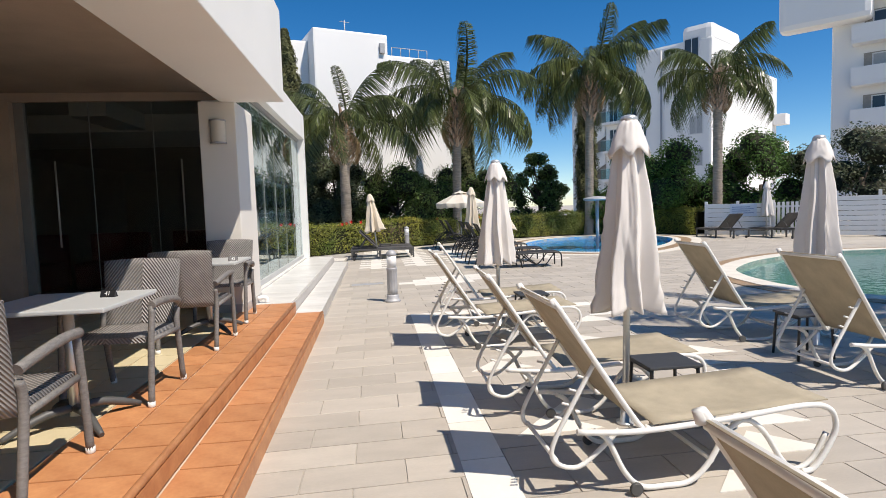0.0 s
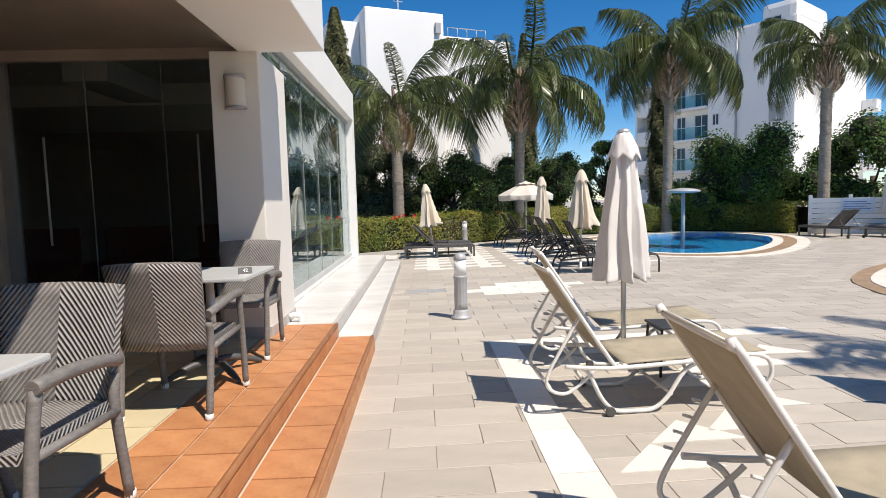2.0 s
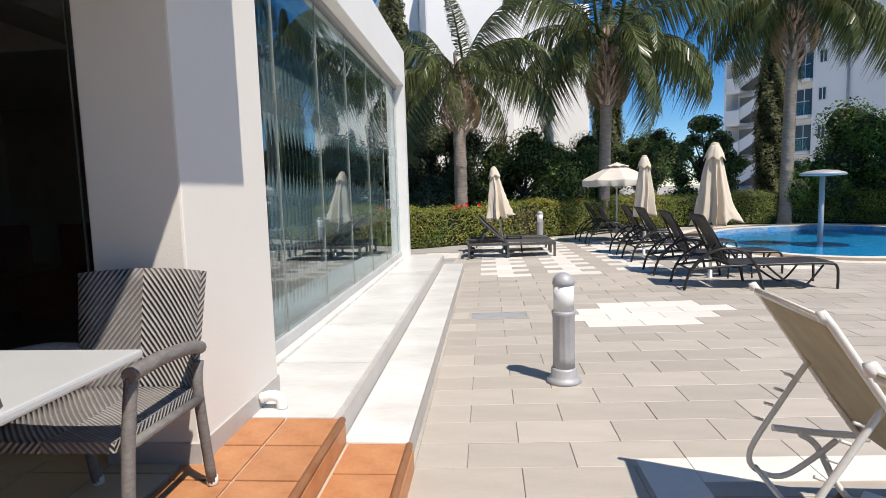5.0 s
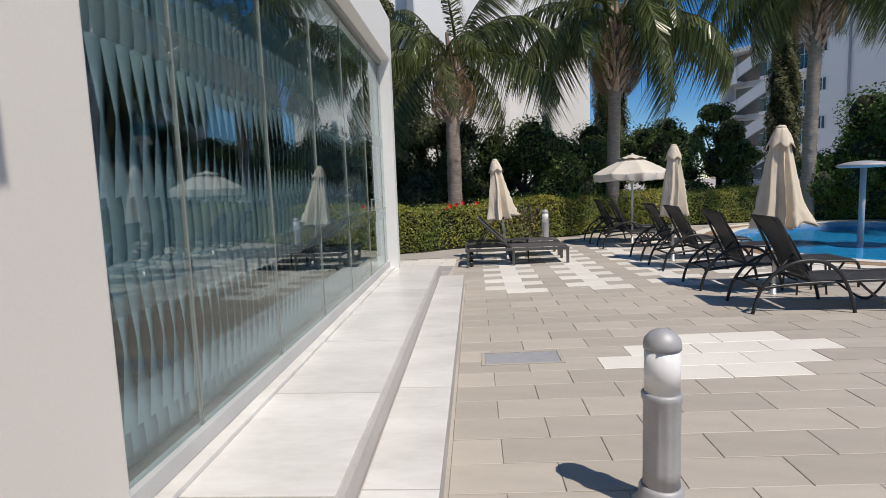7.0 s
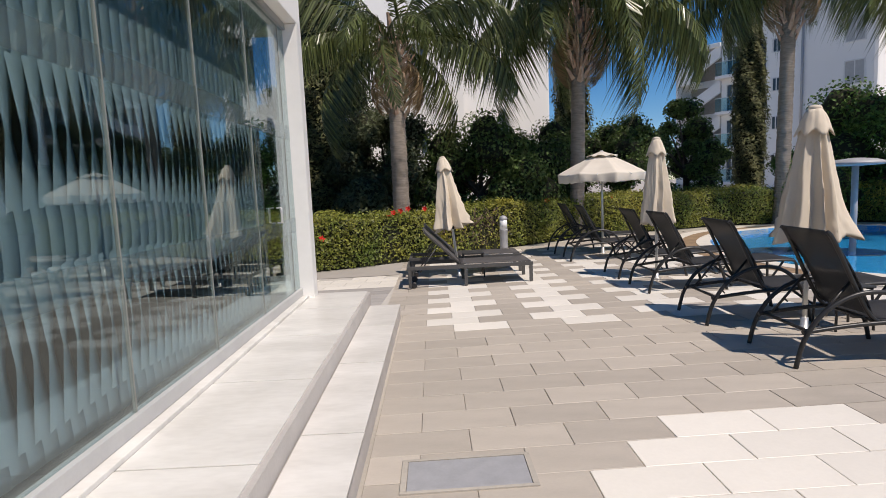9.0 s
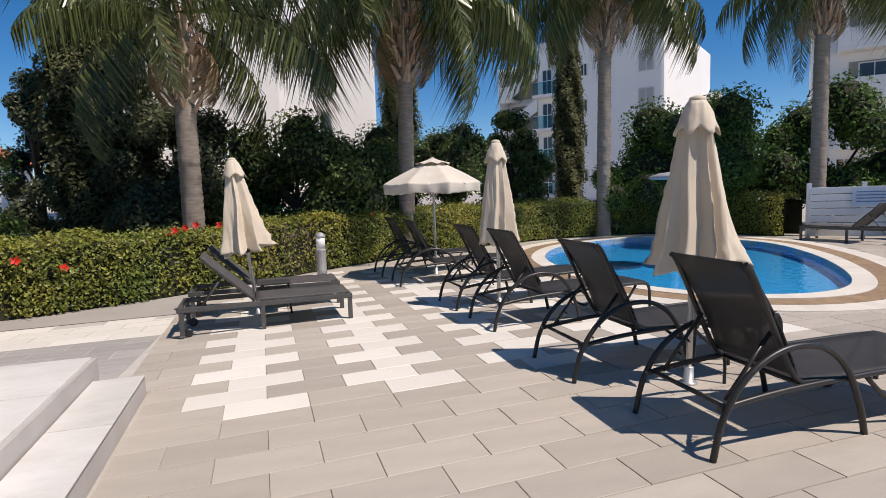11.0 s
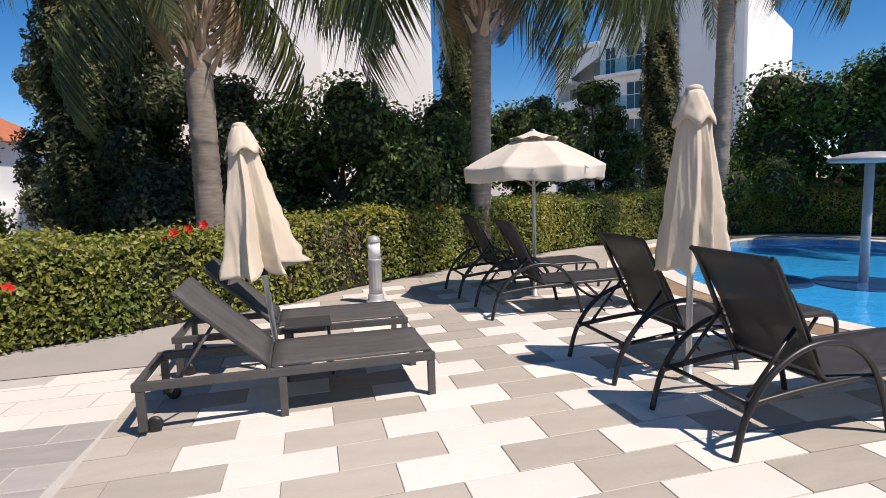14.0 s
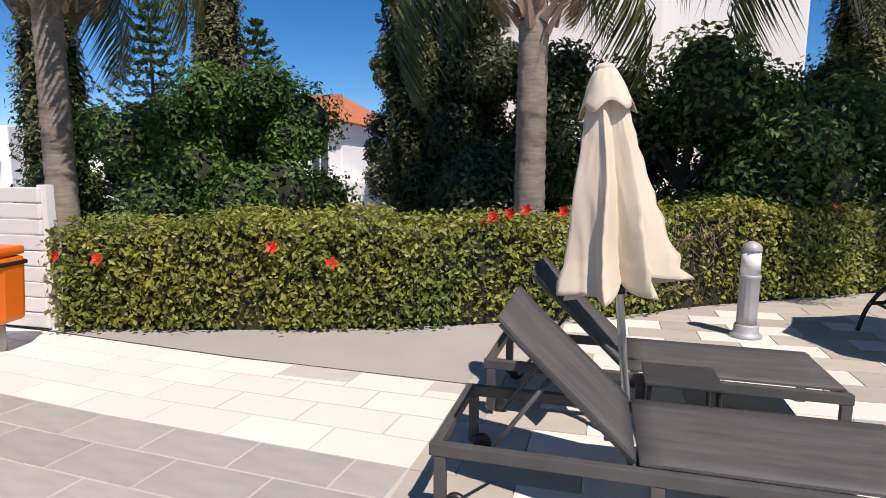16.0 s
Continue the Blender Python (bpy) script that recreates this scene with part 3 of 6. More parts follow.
def tile_row(parent, x0, x1, y0, y1, z, pitch, material, name="tile"):
    n = int((y1 - y0) / pitch + 0.5)
    me = mesh_of(name, B(0, x1 - x0 - 0.013, 0, pitch - 0.013, -0.012, 0.0, bev=0.0025), material)
    for k in range(n):
        o = new(name, me)
        o.parent = parent
        o.location = (x0 + 0.004, y1 - pitch * (k + 1) + 0.004, z + random.uniform(-0.0008, 0.0008))


tile_row(upper, -1.765, -1.47, -1.0, YT, Z1, 0.33, M_TERRA)
tile_row(upper, -1.47, -1.175, -1.0, YT, Z1, 0.33, M_TERRA)
tile_row(lower, -1.14, -0.815, -1.0, YT, Z0, 0.33, M_TERRA)
# risers and rounded nosings
bm = bmesh.new()
box(bm, -1.166, -1.150, -6, YT - 0.002, Z0, Z1 - 0.035)
box(bm, -0.802, -0.786, -6, YT - 0.002, -0.1, Z0 - 0.035)
part("riser", bm, M_TERRA, lower)
for nm, xx, zz in (("nosing", -1.168, Z1 - 0.014), ("nosing", -0.808, Z0 - 0.014)):
    bm = bmesh.new()
    tube(bm, [(xx, -6, zz), (xx, YT, zz)], 0.021, 10)
    part(nm, bm, M_TERRA, lower if xx > -1 else upper)
for xx in (-2.1, -2.43, -2.76, -3.09, -3.42, -3.75):
    tile_row(bpy.data.objects["floor_terrace"], xx, xx + 0.33, 1.0, 8.0, Z1, 0.33, M_BEIGE)
slab_row(mstep1, "slab", -2.02, -1.215, [YT, 8.6, 9.75, 10.9, 12.05, 13.2, 14.3, 15.2], Z1, M_MARBLE)
slab_row(mstep0, "slab", -1.17, -0.815, [YT, 8.9, 10.2, 11.5, 12.8, 14.0, 15.0], Z0, M_MARBLE)

structure("column", B(-2.11, -1.68, 7.1, 8.05, Z1 - 0.2, 2.86, bev=0.012), M_COLUMN, "white rendered square column at the terrace end", "column")
structure("baseboard_column", B(-2.12, -1.668, 7.088, 8.05, Z1 - 0.1, Z1 + 0.10, bev=0.004), M_MGREY, "grey stone skirting round the column", "skirting")
structure("roof_beam", B(-1.85, -1.10, -6, 7.15, 2.85, 3.95, bev=0.01), M_PLASTER, "white rendered roof beam over the terrace", "beam")
structure("roof_beam_return", B(-9.5, -1.854, 6.5, 7.998, 3.404, 3.95), M_PLASTER, "white rendered roof return", "beam")
structure("ceiling", B(-9.5, -1.854, -6, 8.36, 3.22, 3.4), M_SOFFIT, "brown painted terrace ceiling", "ceiling")
structure("trim", B(-9.5, -2.19, 8.28, 8.36, 3.10, 3.216), M_SOFFIT, "brown head trim over the glass doors", "trim")
structure("wall_parapet", B(-9.5, -1.80, 8.0, 15.12, 3.36, 3.98, bev=0.01), M_PLASTER, "white rendered parapet above the glass hall", "wall")
structure("wall_far_post", B(-2.06, -1.80, 14.93, 15.12, Z1 - 0.25, 3.355), M_FRAMEW, "white corner post of the glass hall", "wall")
structure("wall_glass_end", B(-2.405, -2.112, 8.28, 8.45, Z1, 3.098, bev=0.01), M_PLASTER, "shaded rendered wall end beside the glass doors", "wall")
structure("wall_link", B(-2.11, -1.93, 8.051, 8.15, Z1 - 0.2, 3.355), M_PLASTER, "white rendered strip beside the glass", "wall")
structure("wall_hall_back", B(-9.6, -9.5, -6, 15.12, -0.3, 3.95), M_ROOM, "inside wall coloured dark for the unlit hall", "wall")
# added wall: keeps daylight beyond the hall from showing through the glass
structure("wall_hall_blocker", B(-9.5, -2.35, 14.95, 15.10, -0.3, 3.355), M_ROOM, "added dark wall that shuts off the view through the hall", "wall")
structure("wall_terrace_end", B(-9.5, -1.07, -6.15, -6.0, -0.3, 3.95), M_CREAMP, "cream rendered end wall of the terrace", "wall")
structure("ceiling_hall", B(-9.5, -2.05, 8.43, 14.93, 3.22, 3.35), M_ROOMC, "pale ceiling inside the hall", "ceiling")

# side glass wall of the hall
gw = tagged(thing("window_side", "tall tinted glass wall of frameless panels in a grey track", "window"), kind="structure")
SEAMS = [8.155, 9.04, 10.17, 11.30, 12.43, 13.56, 14.69, 14.93]
for y0, y1 in zip(SEAMS, SEAMS[1:]):
    p = part("pane", B(-1.972, -1.960, y0 + 0.002, y1 - 0.002, Z1 + 0.118, 3.28), M_GLASS, gw)
    p.visible_shadow = False
part("bottom_track", B(-2.0, -1.93, 8.15, 14.93, Z1 + 0.03, Z1 + 0.115, bev=0.004), M_TRACK, gw)
part("top_track", B(-2.0, -1.93, 8.15, 14.93, 3.285, 3.355, bev=0.004), M_FRAMEG, gw)
part("sill", B(-2.03, -1.86, 8.06, 14.93, Z1 + 0.001, Z1 + 0.028, bev=0.004), M_MARBLE, gw)
for z in (2.08, 1.05):
    for y0, y1 in zip(SEAMS, SEAMS[1:]):
        part("frosted_strip", B(-1.958, -1.955, y0 + 0.01, y1 - 0.01, z, z + 0.16), M_FROST, gw)
for y0 in SEAMS[1:7]:
    part("glass_edge", B(-1.976, -1.956, y0 - 0.004, y0 + 0.004, Z1 + 0.118, 3.283), M_EDGE, gw, "pale glass edge")
bm = bmesh.new()
tube(bm, [(-1.945, 14.14, 1.20), (-1.90, 14.14, 1.20), (-1.90, 14.14, 1.35), (-1.945, 14.14, 1.35)], 0.012, 8)
part("handle", bm, M_POLE, gw, "small chrome handle")

# vertical blind with twisted vanes behind the glass
blind = thing("vertical_blind", "pale blue-grey vertical fabric blind with twisted vanes", "blind")
part("head_rail", B(-2.18, -2.12, 8.2, 14.4, 3.14, 3.20, bev=0.005), M_FRAMEW, blind)


def vane(y, s):
    bm = bmesh.new()
    rows = []
    for k in range(57):
        z = Z1 + 0.06 + (3.13 - Z1 - 0.06) * k / 56
        tw = -0.10
        for zc, w in ((1.80, 0.40), (0.82, 0.44), (3.02, 0.30)):
            tw += 0.60 * max(0, 1 - abs(z - zc - 0.03 * math.sin(y * 2.3)) / w)
        a = s * tw
        rows.append([(-2.15 - 0.068 * math.sin(a) * q, y + 0.070 * math.cos(a) * q, z) for q in (-1, 0, 1)])
    sheet(bm, rows, 0.002)
    part("vane", bm, M_VANE, blind)


for k in range(61):
    vane(8.30 + 0.1 * k, 1)

# terrace glass front
gf = tagged(thing("window_front", "dark tinted sliding glass doors of the hall", "window"), kind="structure")
for x0, x1 in ((-3.105, -2.41), (-3.945, -3.113), (-4.76, -3.953), (-6.6, -5.22), (-8.0, -6.605), (-9.45, -8.005)):
    p = part("pane", B(x0, x1, 8.395, 8.407, Z1 + 0.06, 3.12), M_GLASSD, gf)
    p.visible_shadow = False
part("bottom_track", B(-9.45, -2.192, 8.36, 8.42, Z1 - 0.01, Z1 + 0.055, bev=0.004), M_FRAMED, gf)
part("post", B(-5.21, -4.89, 8.25, 8.45, Z1, 3.10, bev=0.006), M_SOFFIT, gf, "brown rendered post")
part("post", B(-4.885, -4.76, 8.34, 8.43, Z1, 3.10, bev=0.006), M_FRAMEG, gf)
for x in (-4.42, -2.74):
    bm = bmesh.new()
    tube(bm, [(x, 8.37, 1.1), (x, 8.37, 2.3)], 0.012, 8)
    part("pull_handle", bm, M_POLE, gf, "long chrome pull handle")
for x in (-3.109, -3.949):
    part("glass_edge", B(x - 0.004, x + 0.004, 8.39, 8.41, Z1 + 0.06, 3.12), M_EDGE, gf, "pale glass edge")
structure("beam_inside_1", B(-9.4, -2.6, 10.0, 10.4, 2.92, 3.21), M_ROOMC, "pale beam inside the hall", "beam")
structure("beam_inside_2", B(-4.3, -3.8, 8.6, 9.99, 2.95, 3.21), M_ROOMC, "pale beam inside the hall", "beam")
for x, y in ((-2.95, 9.3), (-3.45, 11.2), (-5.2, 9.3)):
    dl = thing("downlight", "round white recessed ceiling downlight, unlit", "ceiling light", "downlights in the hall")
    bm = bmesh.new()
    lathe(bm, [(0.055, 3.216), (0.085, 3.212), (0.09, 3.219)], 24)
    part("trim_ring", bm, M_FRAMEW, dl)
    bm = bmesh.new()
    lathe(bm, [(0.0555, 3.217), (0.03, 3.219)], 20)
    part("lens", bm, M_BOLL, dl)
    dl.location = (x, y, 0)
cas = thing("ceiling_cassette", "white square air conditioning cassette in the hall ceiling", "air conditioner")
part("panel", B(-3.6, -2.75, 11.4, 12.25, 3.17, 3.216, bev=0.01), M_FRAMEW, cas)
part("grille", B(-3.42, -2.93, 11.58, 12.07, 3.16, 3.172, bev=0.004), M_BOLL, cas)
for k, xx in enumerate((-3.2, -4.6, -6.0)):
    ch = thing("banquette", "dark red upholstered seat inside the hall", "seat", "seats inside the hall")
    part("seat", B(xx - 0.5, xx + 0.5, 10.0, 10.6, Z1 + 0.02, Z1 + 0.47, bev=0.04), mat("red_upholstery", (0.16, 0.012, 0.012), 0.7), ch)
    part("backrest", B(xx - 0.5, xx + 0.5, 10.605, 10.72, Z1 + 0.02, Z1 + 0.95, bev=0.03), mat("red_upholstery", (0.16, 0.012, 0.012), 0.7), ch)


# ---- loose furniture ----
def cloth(bm, fn, na, nz, thick=0.006):
    """A closed thin skin: fn(angle, step 0..1) gives the outer point, the inner face lies thick inside it."""
    out, inn = [], []
    for i in range(nz + 1):
        a, b = [], []
        for k in range(na):
            p = Vector(fn(2 * math.pi * k / na, i / nz))
            r = math.hypot(p.x, p.y)
            f = max(0.2, (r - thick) / r)
            a.append(bm.verts.new(p))
            b.append(bm.verts.new((p.x * f, p.y * f, p.z - 0.3 * thick)))
        out.append(a)
        inn.append(b)
    for i in range(nz):
        for k in range(na):
            q = (k + 1) % na
            bm.faces.new((out[i][k], out[i][q], out[i + 1][q], out[i + 1][k]))
            bm.faces.new((inn[i][q], inn[i][k], inn[i + 1][k], inn[i + 1][q]))
    for k in range(na):
        q = (k + 1) % na
        bm.faces.new((inn[0][k], inn[0][q], out[0][q], out[0][k]))
        bm.faces.new((out[nz][k], out[nz][q], inn[nz][q], inn[nz][k]))
    for f in bm.faces:
        f.smooth = True
    return bm


def closed_umbrella(label, fabric, wind=0.0, fat=1.0, seed=1, hem=0.78, folds=8, depth=1.0, group="closed parasols"):
    t = thing("closed_parasol", label, "parasol", group)
    bm = bmesh.new()
    tube(bm, [(0, 0, 0.0), (0, 0, 0.9), (0, 0, 2.0)], 0.022, 12)
    part("pole", bm, M_POLE, t)

    rng = np.random.default_rng(seed)
    nv = 2 * int(folds)
    ang = sorted(2 * math.pi * (k + rng.uniform(-0.30, 0.30)) / nv for k in range(nv))
    ridge = [rng.uniform(0.90, 1.14) if k % 2 == 0 else 1 - depth * rng.uniform(0.22, 0.62) for k in range(nv)]
    drop = [rng.uniform(-0.05, 0.02) if k % 2 == 0 else rng.uniform(0.0, 0.06) for k in range(nv)]

    def panel(a, u):
        """Radius and hem offset of the folded cloth: flat panels between ridges and tucked valleys."""
        a %= 2 * math.pi
        i = max([k for k in range(nv) if ang[k] <= a], default=nv - 1)
        q = (i + 1) % nv
        k0, k1 = (1 + (ridge[k] - 1) * (0.30 + 0.70 * u ** 0.6) for k in (i, q))
        p0, p1 = Vector((k0 * math.cos(ang[i]), k0 * math.sin(ang[i]))), Vector((k1 * math.cos(ang[q]), k1 * math.sin(ang[q])))
        e, d = p1 - p0, Vector((math.cos(a), math.sin(a)))
        den = d.x * e.y - d.y * e.x
        r = (p0.x * e.y - p0.y * e.x) / den if abs(den) > 1e-6 else k0
        w = ((a - ang[i]) % (2 * math.pi)) / ((ang[q] - ang[i]) % (2 * math.pi))
        return r, drop[i] * (1 - w) + drop[q] * w

    def canopy(a, s):
        u = 1 - s
        o = Vector((math.cos(a), math.sin(a), 0))
        k, dz = panel(a + 0.22 * noise.noise((s * 2.1, seed, 0.3)) + 0.10 * u * math.sin(2 * a + seed), u)
        r = (0.060 + 0.185 * u ** 0.80 + 0.010 * max(0, u - 0.86) / 0.14) * fat ** (0.35 + 0.65 * u) * k
        r *= 1 + 0.09 * u * math.sin(a + seed * 2.1)
        r += 0.014 * noise.noise((o.x * 2 + seed, o.y * 2, s * 3.4)) * (0.3 + u) + 0.012 * (0.2 + u) * abs(noise.noise((a * 4.5 + 3 * s, seed, s * 1.3))) + 0.006 * abs(noise.noise((o.x * 6, o.y * 6, s * 9 + seed)))
        r += 0.004 * math.exp(-((s - 0.115) / 0.010) ** 2)
        da = (a + math.pi) % (2 * math.pi) - math.pi
        puff = wind * math.exp(-(da / 0.42) ** 2) * u ** 3.0
        r += 0.24 * puff
        z = hem + (1.94 - hem) * s + u ** 3 * (dz + 0.04 * noise.noise((o.x * 1.6, o.y * 1.6, seed + 7.0))) + 0.10 * puff
        return o.x * r, o.y * r, z

    part("canopy", cloth(bmesh.new(), canopy, 128, 44), fabric, t, "furled canopy in hanging folds")

    def flap(a, s):
        u = 1 - s
        tip = abs(math.cos(3 * a + 0.5 * math.sin(a + seed))) ** 2.4
        r = (0.052 + (0.072 + 0.020 * tip) * u ** 0.8) * (0.35 + 0.65 * fat ** 0.5) + 0.010 * noise.noise((3 * math.cos(a), 3 * math.sin(a), 4 * s + seed))
        return r * math.cos(a), r * math.sin(a), 1.79 + 0.185 * s - 0.05 * u ** 1.5 * tip

    part("vent_flap", cloth(bmesh.new(), flap, 72, 7, 0.004), fabric, t)
    bm = bmesh.new()
    lathe(bm, [(0.050, 1.962), (0.056, 1.982), (0.05, 1.998), (0.03, 2.008), (0.008, 2.012)], 20)
    part("cap", bm, M_POLE if fabric is M_FABW else fabric, t)
    bm = bmesh.new()
    lathe(bm, [(0.06, 0.0), (0.06, 0.012), (0.035, 0.016), (0.033, 0.12), (0.025, 0.125)], 20)
    part("base", bm, M_POLE, t)
    bm = bmesh.new()
    lathe(bm, [(0.033, 0.80), (0.033, 0.86)], 12)
    part("runner", bm, M_BLACKP, t)
    return t


def open_umbrella():
    t = thing("open_parasol", "open cream canvas parasol with scalloped valance", "parasol")
    bm = bmesh.new()
    tube(bm, [(0, 0, 0), (0, 0, 1.0), (0, 0, 2.02)], 0.022, 12)
    part("pole", bm, M_POLE, t)
    bm = bmesh.new()
    n = 64

    def R(a):
        s = (a % (math.pi / 4)) - math.pi / 8
        return math.cos(math.pi / 8) / math.cos(s)

    RZ = [(0.85, 1.40), (0.865, 1.49), (0.87, 1.575), (0.78, 1.625), (0.66, 1.69), (0.48, 1.775), (0.30, 1.86), (0.17, 1.905)]

    def canopy(a, s):
        q = s * (len(RZ) - 1)
        i = min(int(q), len(RZ) - 2)
        f = q - i
        r = RZ[i][0] * (1 - f) + RZ[i + 1][0] * f
        z = RZ[i][1] * (1 - f) + RZ[i + 1][1] * f
        w = abs(math.sin(4 * a))
        low = max(0, 1 - 3.5 * s)
        r *= R(a) * (1 - 0.022 * w * (1 - low)) + 0.02 * low * math.sin(16 * a + math.sin(3 * a))
        z += -0.020 * w * math.sin(math.pi * min(1, s * 1.2)) + low * (0.016 * abs(math.sin(12 * a)) + 0.012 * math.sin(5 * a))
        return r * math.cos(a), r * math.sin(a), z + 0.006 * noise.noise((5 * math.cos(a), 5 * math.sin(a), 6 * s))

    part("canopy", cloth(bmesh.new(), canopy, 160, 28), M_FABO, t)
    part("vent_flap", cloth(bmesh.new(), lambda a, s: ((0.30 - 0.26 * s) * math.cos(a), (0.30 - 0.26 * s) * math.sin(a), 1.885 + 0.11 * s + (1 - s) ** 2 * 0.035 * abs(math.sin(4 * a))), 64, 6), M_FABO, t)
    bm = bmesh.new()
    lathe(bm, [(0.035, 1.985), (0.04, 2.0), (0.012, 2.02)], 16)
    part("cap", bm, M_POLE, t)
    for k in range(8):
        a = math.pi / 4 * k + math.pi / 8
        bm = bmesh.new()
        tube(bm, [(0.03 * math.cos(a), 0.03 * math.sin(a), 1.88), (0.83 * math.cos(a), 0.83 * math.sin(a), 1.535)], 0.008, 6)
        tube(bm, [(0.03 * math.cos(a), 0.03 * math.sin(a), 1.35), (0.45 * math.cos(a), 0.45 * math.sin(a), 1.69)], 0.006, 6)
        part("rib", bm, M_POLE, t)
    bm = bmesh.new()
    lathe(bm, [(0.06, 0.0), (0.06, 0.012), (0.035, 0.016), (0.033, 0.12)], 20)
    part("base", bm, M_POLE, t)
    return t


def white_lounger():
    """Head at local x 0.35, foot end at x 1.95, lying along x."""
    t = thing("sun_lounger", "white tube sun lounger with beige mesh fabric, back raised", "sun lounger", "white loungers on the deck")
    W = 0.31
    for s in (-1, 1):
        bm = bmesh.new()
        tube(bm, smooth_path([(0.42, s * W, 0.36), (0.75, s * W, 0.33), (1.24, s * W, 0.345), (1.64, s * W, 0.37), (1.79, s * W, 0.34), (1.83, s * W, 0.24), (1.78, s * W, 0.13), (1.70, s * W, 0.03), (1.63, s * W, 0.018)], 5), 0.015, 10)
        part("side_rail", bm, M_WTUBE, t)
        bm = bmesh.new()
        tube(bm, smooth_path([(x, s * (W - 0.03), z) for x, z in ((1.80, 0.20), (1.72, 0.07), (1.62, 0.02), (1.54, 0.08), (1.44, 0.24), (1.34, 0.315), (1.24, 0.27), (1.12, 0.10), (1.02, 0.025), (0.90, 0.018), (0.76, 0.03), (0.67, 0.12), (0.59, 0.29), (0.52, 0.345))], 4), 0.0145, 10)
        part("wave_leg", bm, M_WTUBE, t)
        bm = bmesh.new()
        tube(bm, smooth_path([(0.80, s * (W - 0.02), 0.345), (0.74, s * (W - 0.02), 0.37), (0.36, s * (W - 0.02), 0.97), (0.33, s * (W - 0.02), 0.99)], 4), 0.0145, 10)
        part("back_rail", bm, M_WTUBE, t)
        bm = bmesh.new()
        tube(bm, smooth_path([(0.54, s * (W - 0.05), 0.68), (0.42, s * (W - 0.05), 0.48), (0.31, s * (W - 0.05), 0.28), (0.33, s * (W - 0.05), 0.19), (0.44, s * (W - 0.05), 0.16), (0.56, s * (W - 0.05), 0.24), (0.66, s * (W - 0.05), 0.33)], 4), 0.0125, 8)
        for q in range(4):
            f = 0.2 + 0.2 * q
            x, z = 0.52 - 0.20 * f, 0.68 - 0.33 * f
            tube(bm, [(x, s * (W - 0.05), z), (x - 0.035, s * (W - 0.05), z + 0.012)], 0.007, 6)
        part("back_strut", bm, M_WTUBE, t)
        bm = bmesh.new()
        lathe(bm, [(0.03, -0.012), (0.034, -0.006), (0.034, 0.006), (0.03, 0.012)], 16)
        bmesh.ops.transform(bm, matrix=pose(0.72, s * (W - 0.0), 0.034, 90, 0, 0), verts=bm.verts)
        part("wheel", bm, M_GTUBE, t)
    for x, z, q, rr in ((0.345, 0.985, 0.02, 0.0155), (0.33, 0.20, 0.05, 0.012), (1.77, 0.345, 0.0, 0.014), (1.15, 0.12, 0.03, 0.012)):
        bm = bmesh.new()
        tube(bm, [(x, -W + q, z), (x, W - q, z)], rr, 8)
        part("cross_bar", bm, M_WTUBE, t)
    bm = bmesh.new()
    sheet(bm, [[(0.82 + (1.79 - 0.82) * i / 12, (-1 + j / 3) * (W - 0.005), 0.352 + 0.03 * i / 12 - 0.035 * math.sin(math.pi * i / 12) * (1 - ((j - 3) / 3) ** 2) + 0.004) for j in range(7)] for i in range(13)], 0.006)
    part("seat", bm, M_SLING, t)
    bm = bmesh.new()
    sheet(bm, [[(0.775 - 0.43 * i / 10 + 0.02 * math.sin(math.pi * i / 10) * (1 - ((j - 3) / 3) ** 2) - 0.012, (-1 + j / 3) * (W - 0.02), 0.36 + 0.64 * i / 10 - 0.012 * math.sin(math.pi * i / 10)) for j in range(7)] for i in range(11)], 0.006)
    part("backrest", bm, M_SLING, t)
    return t


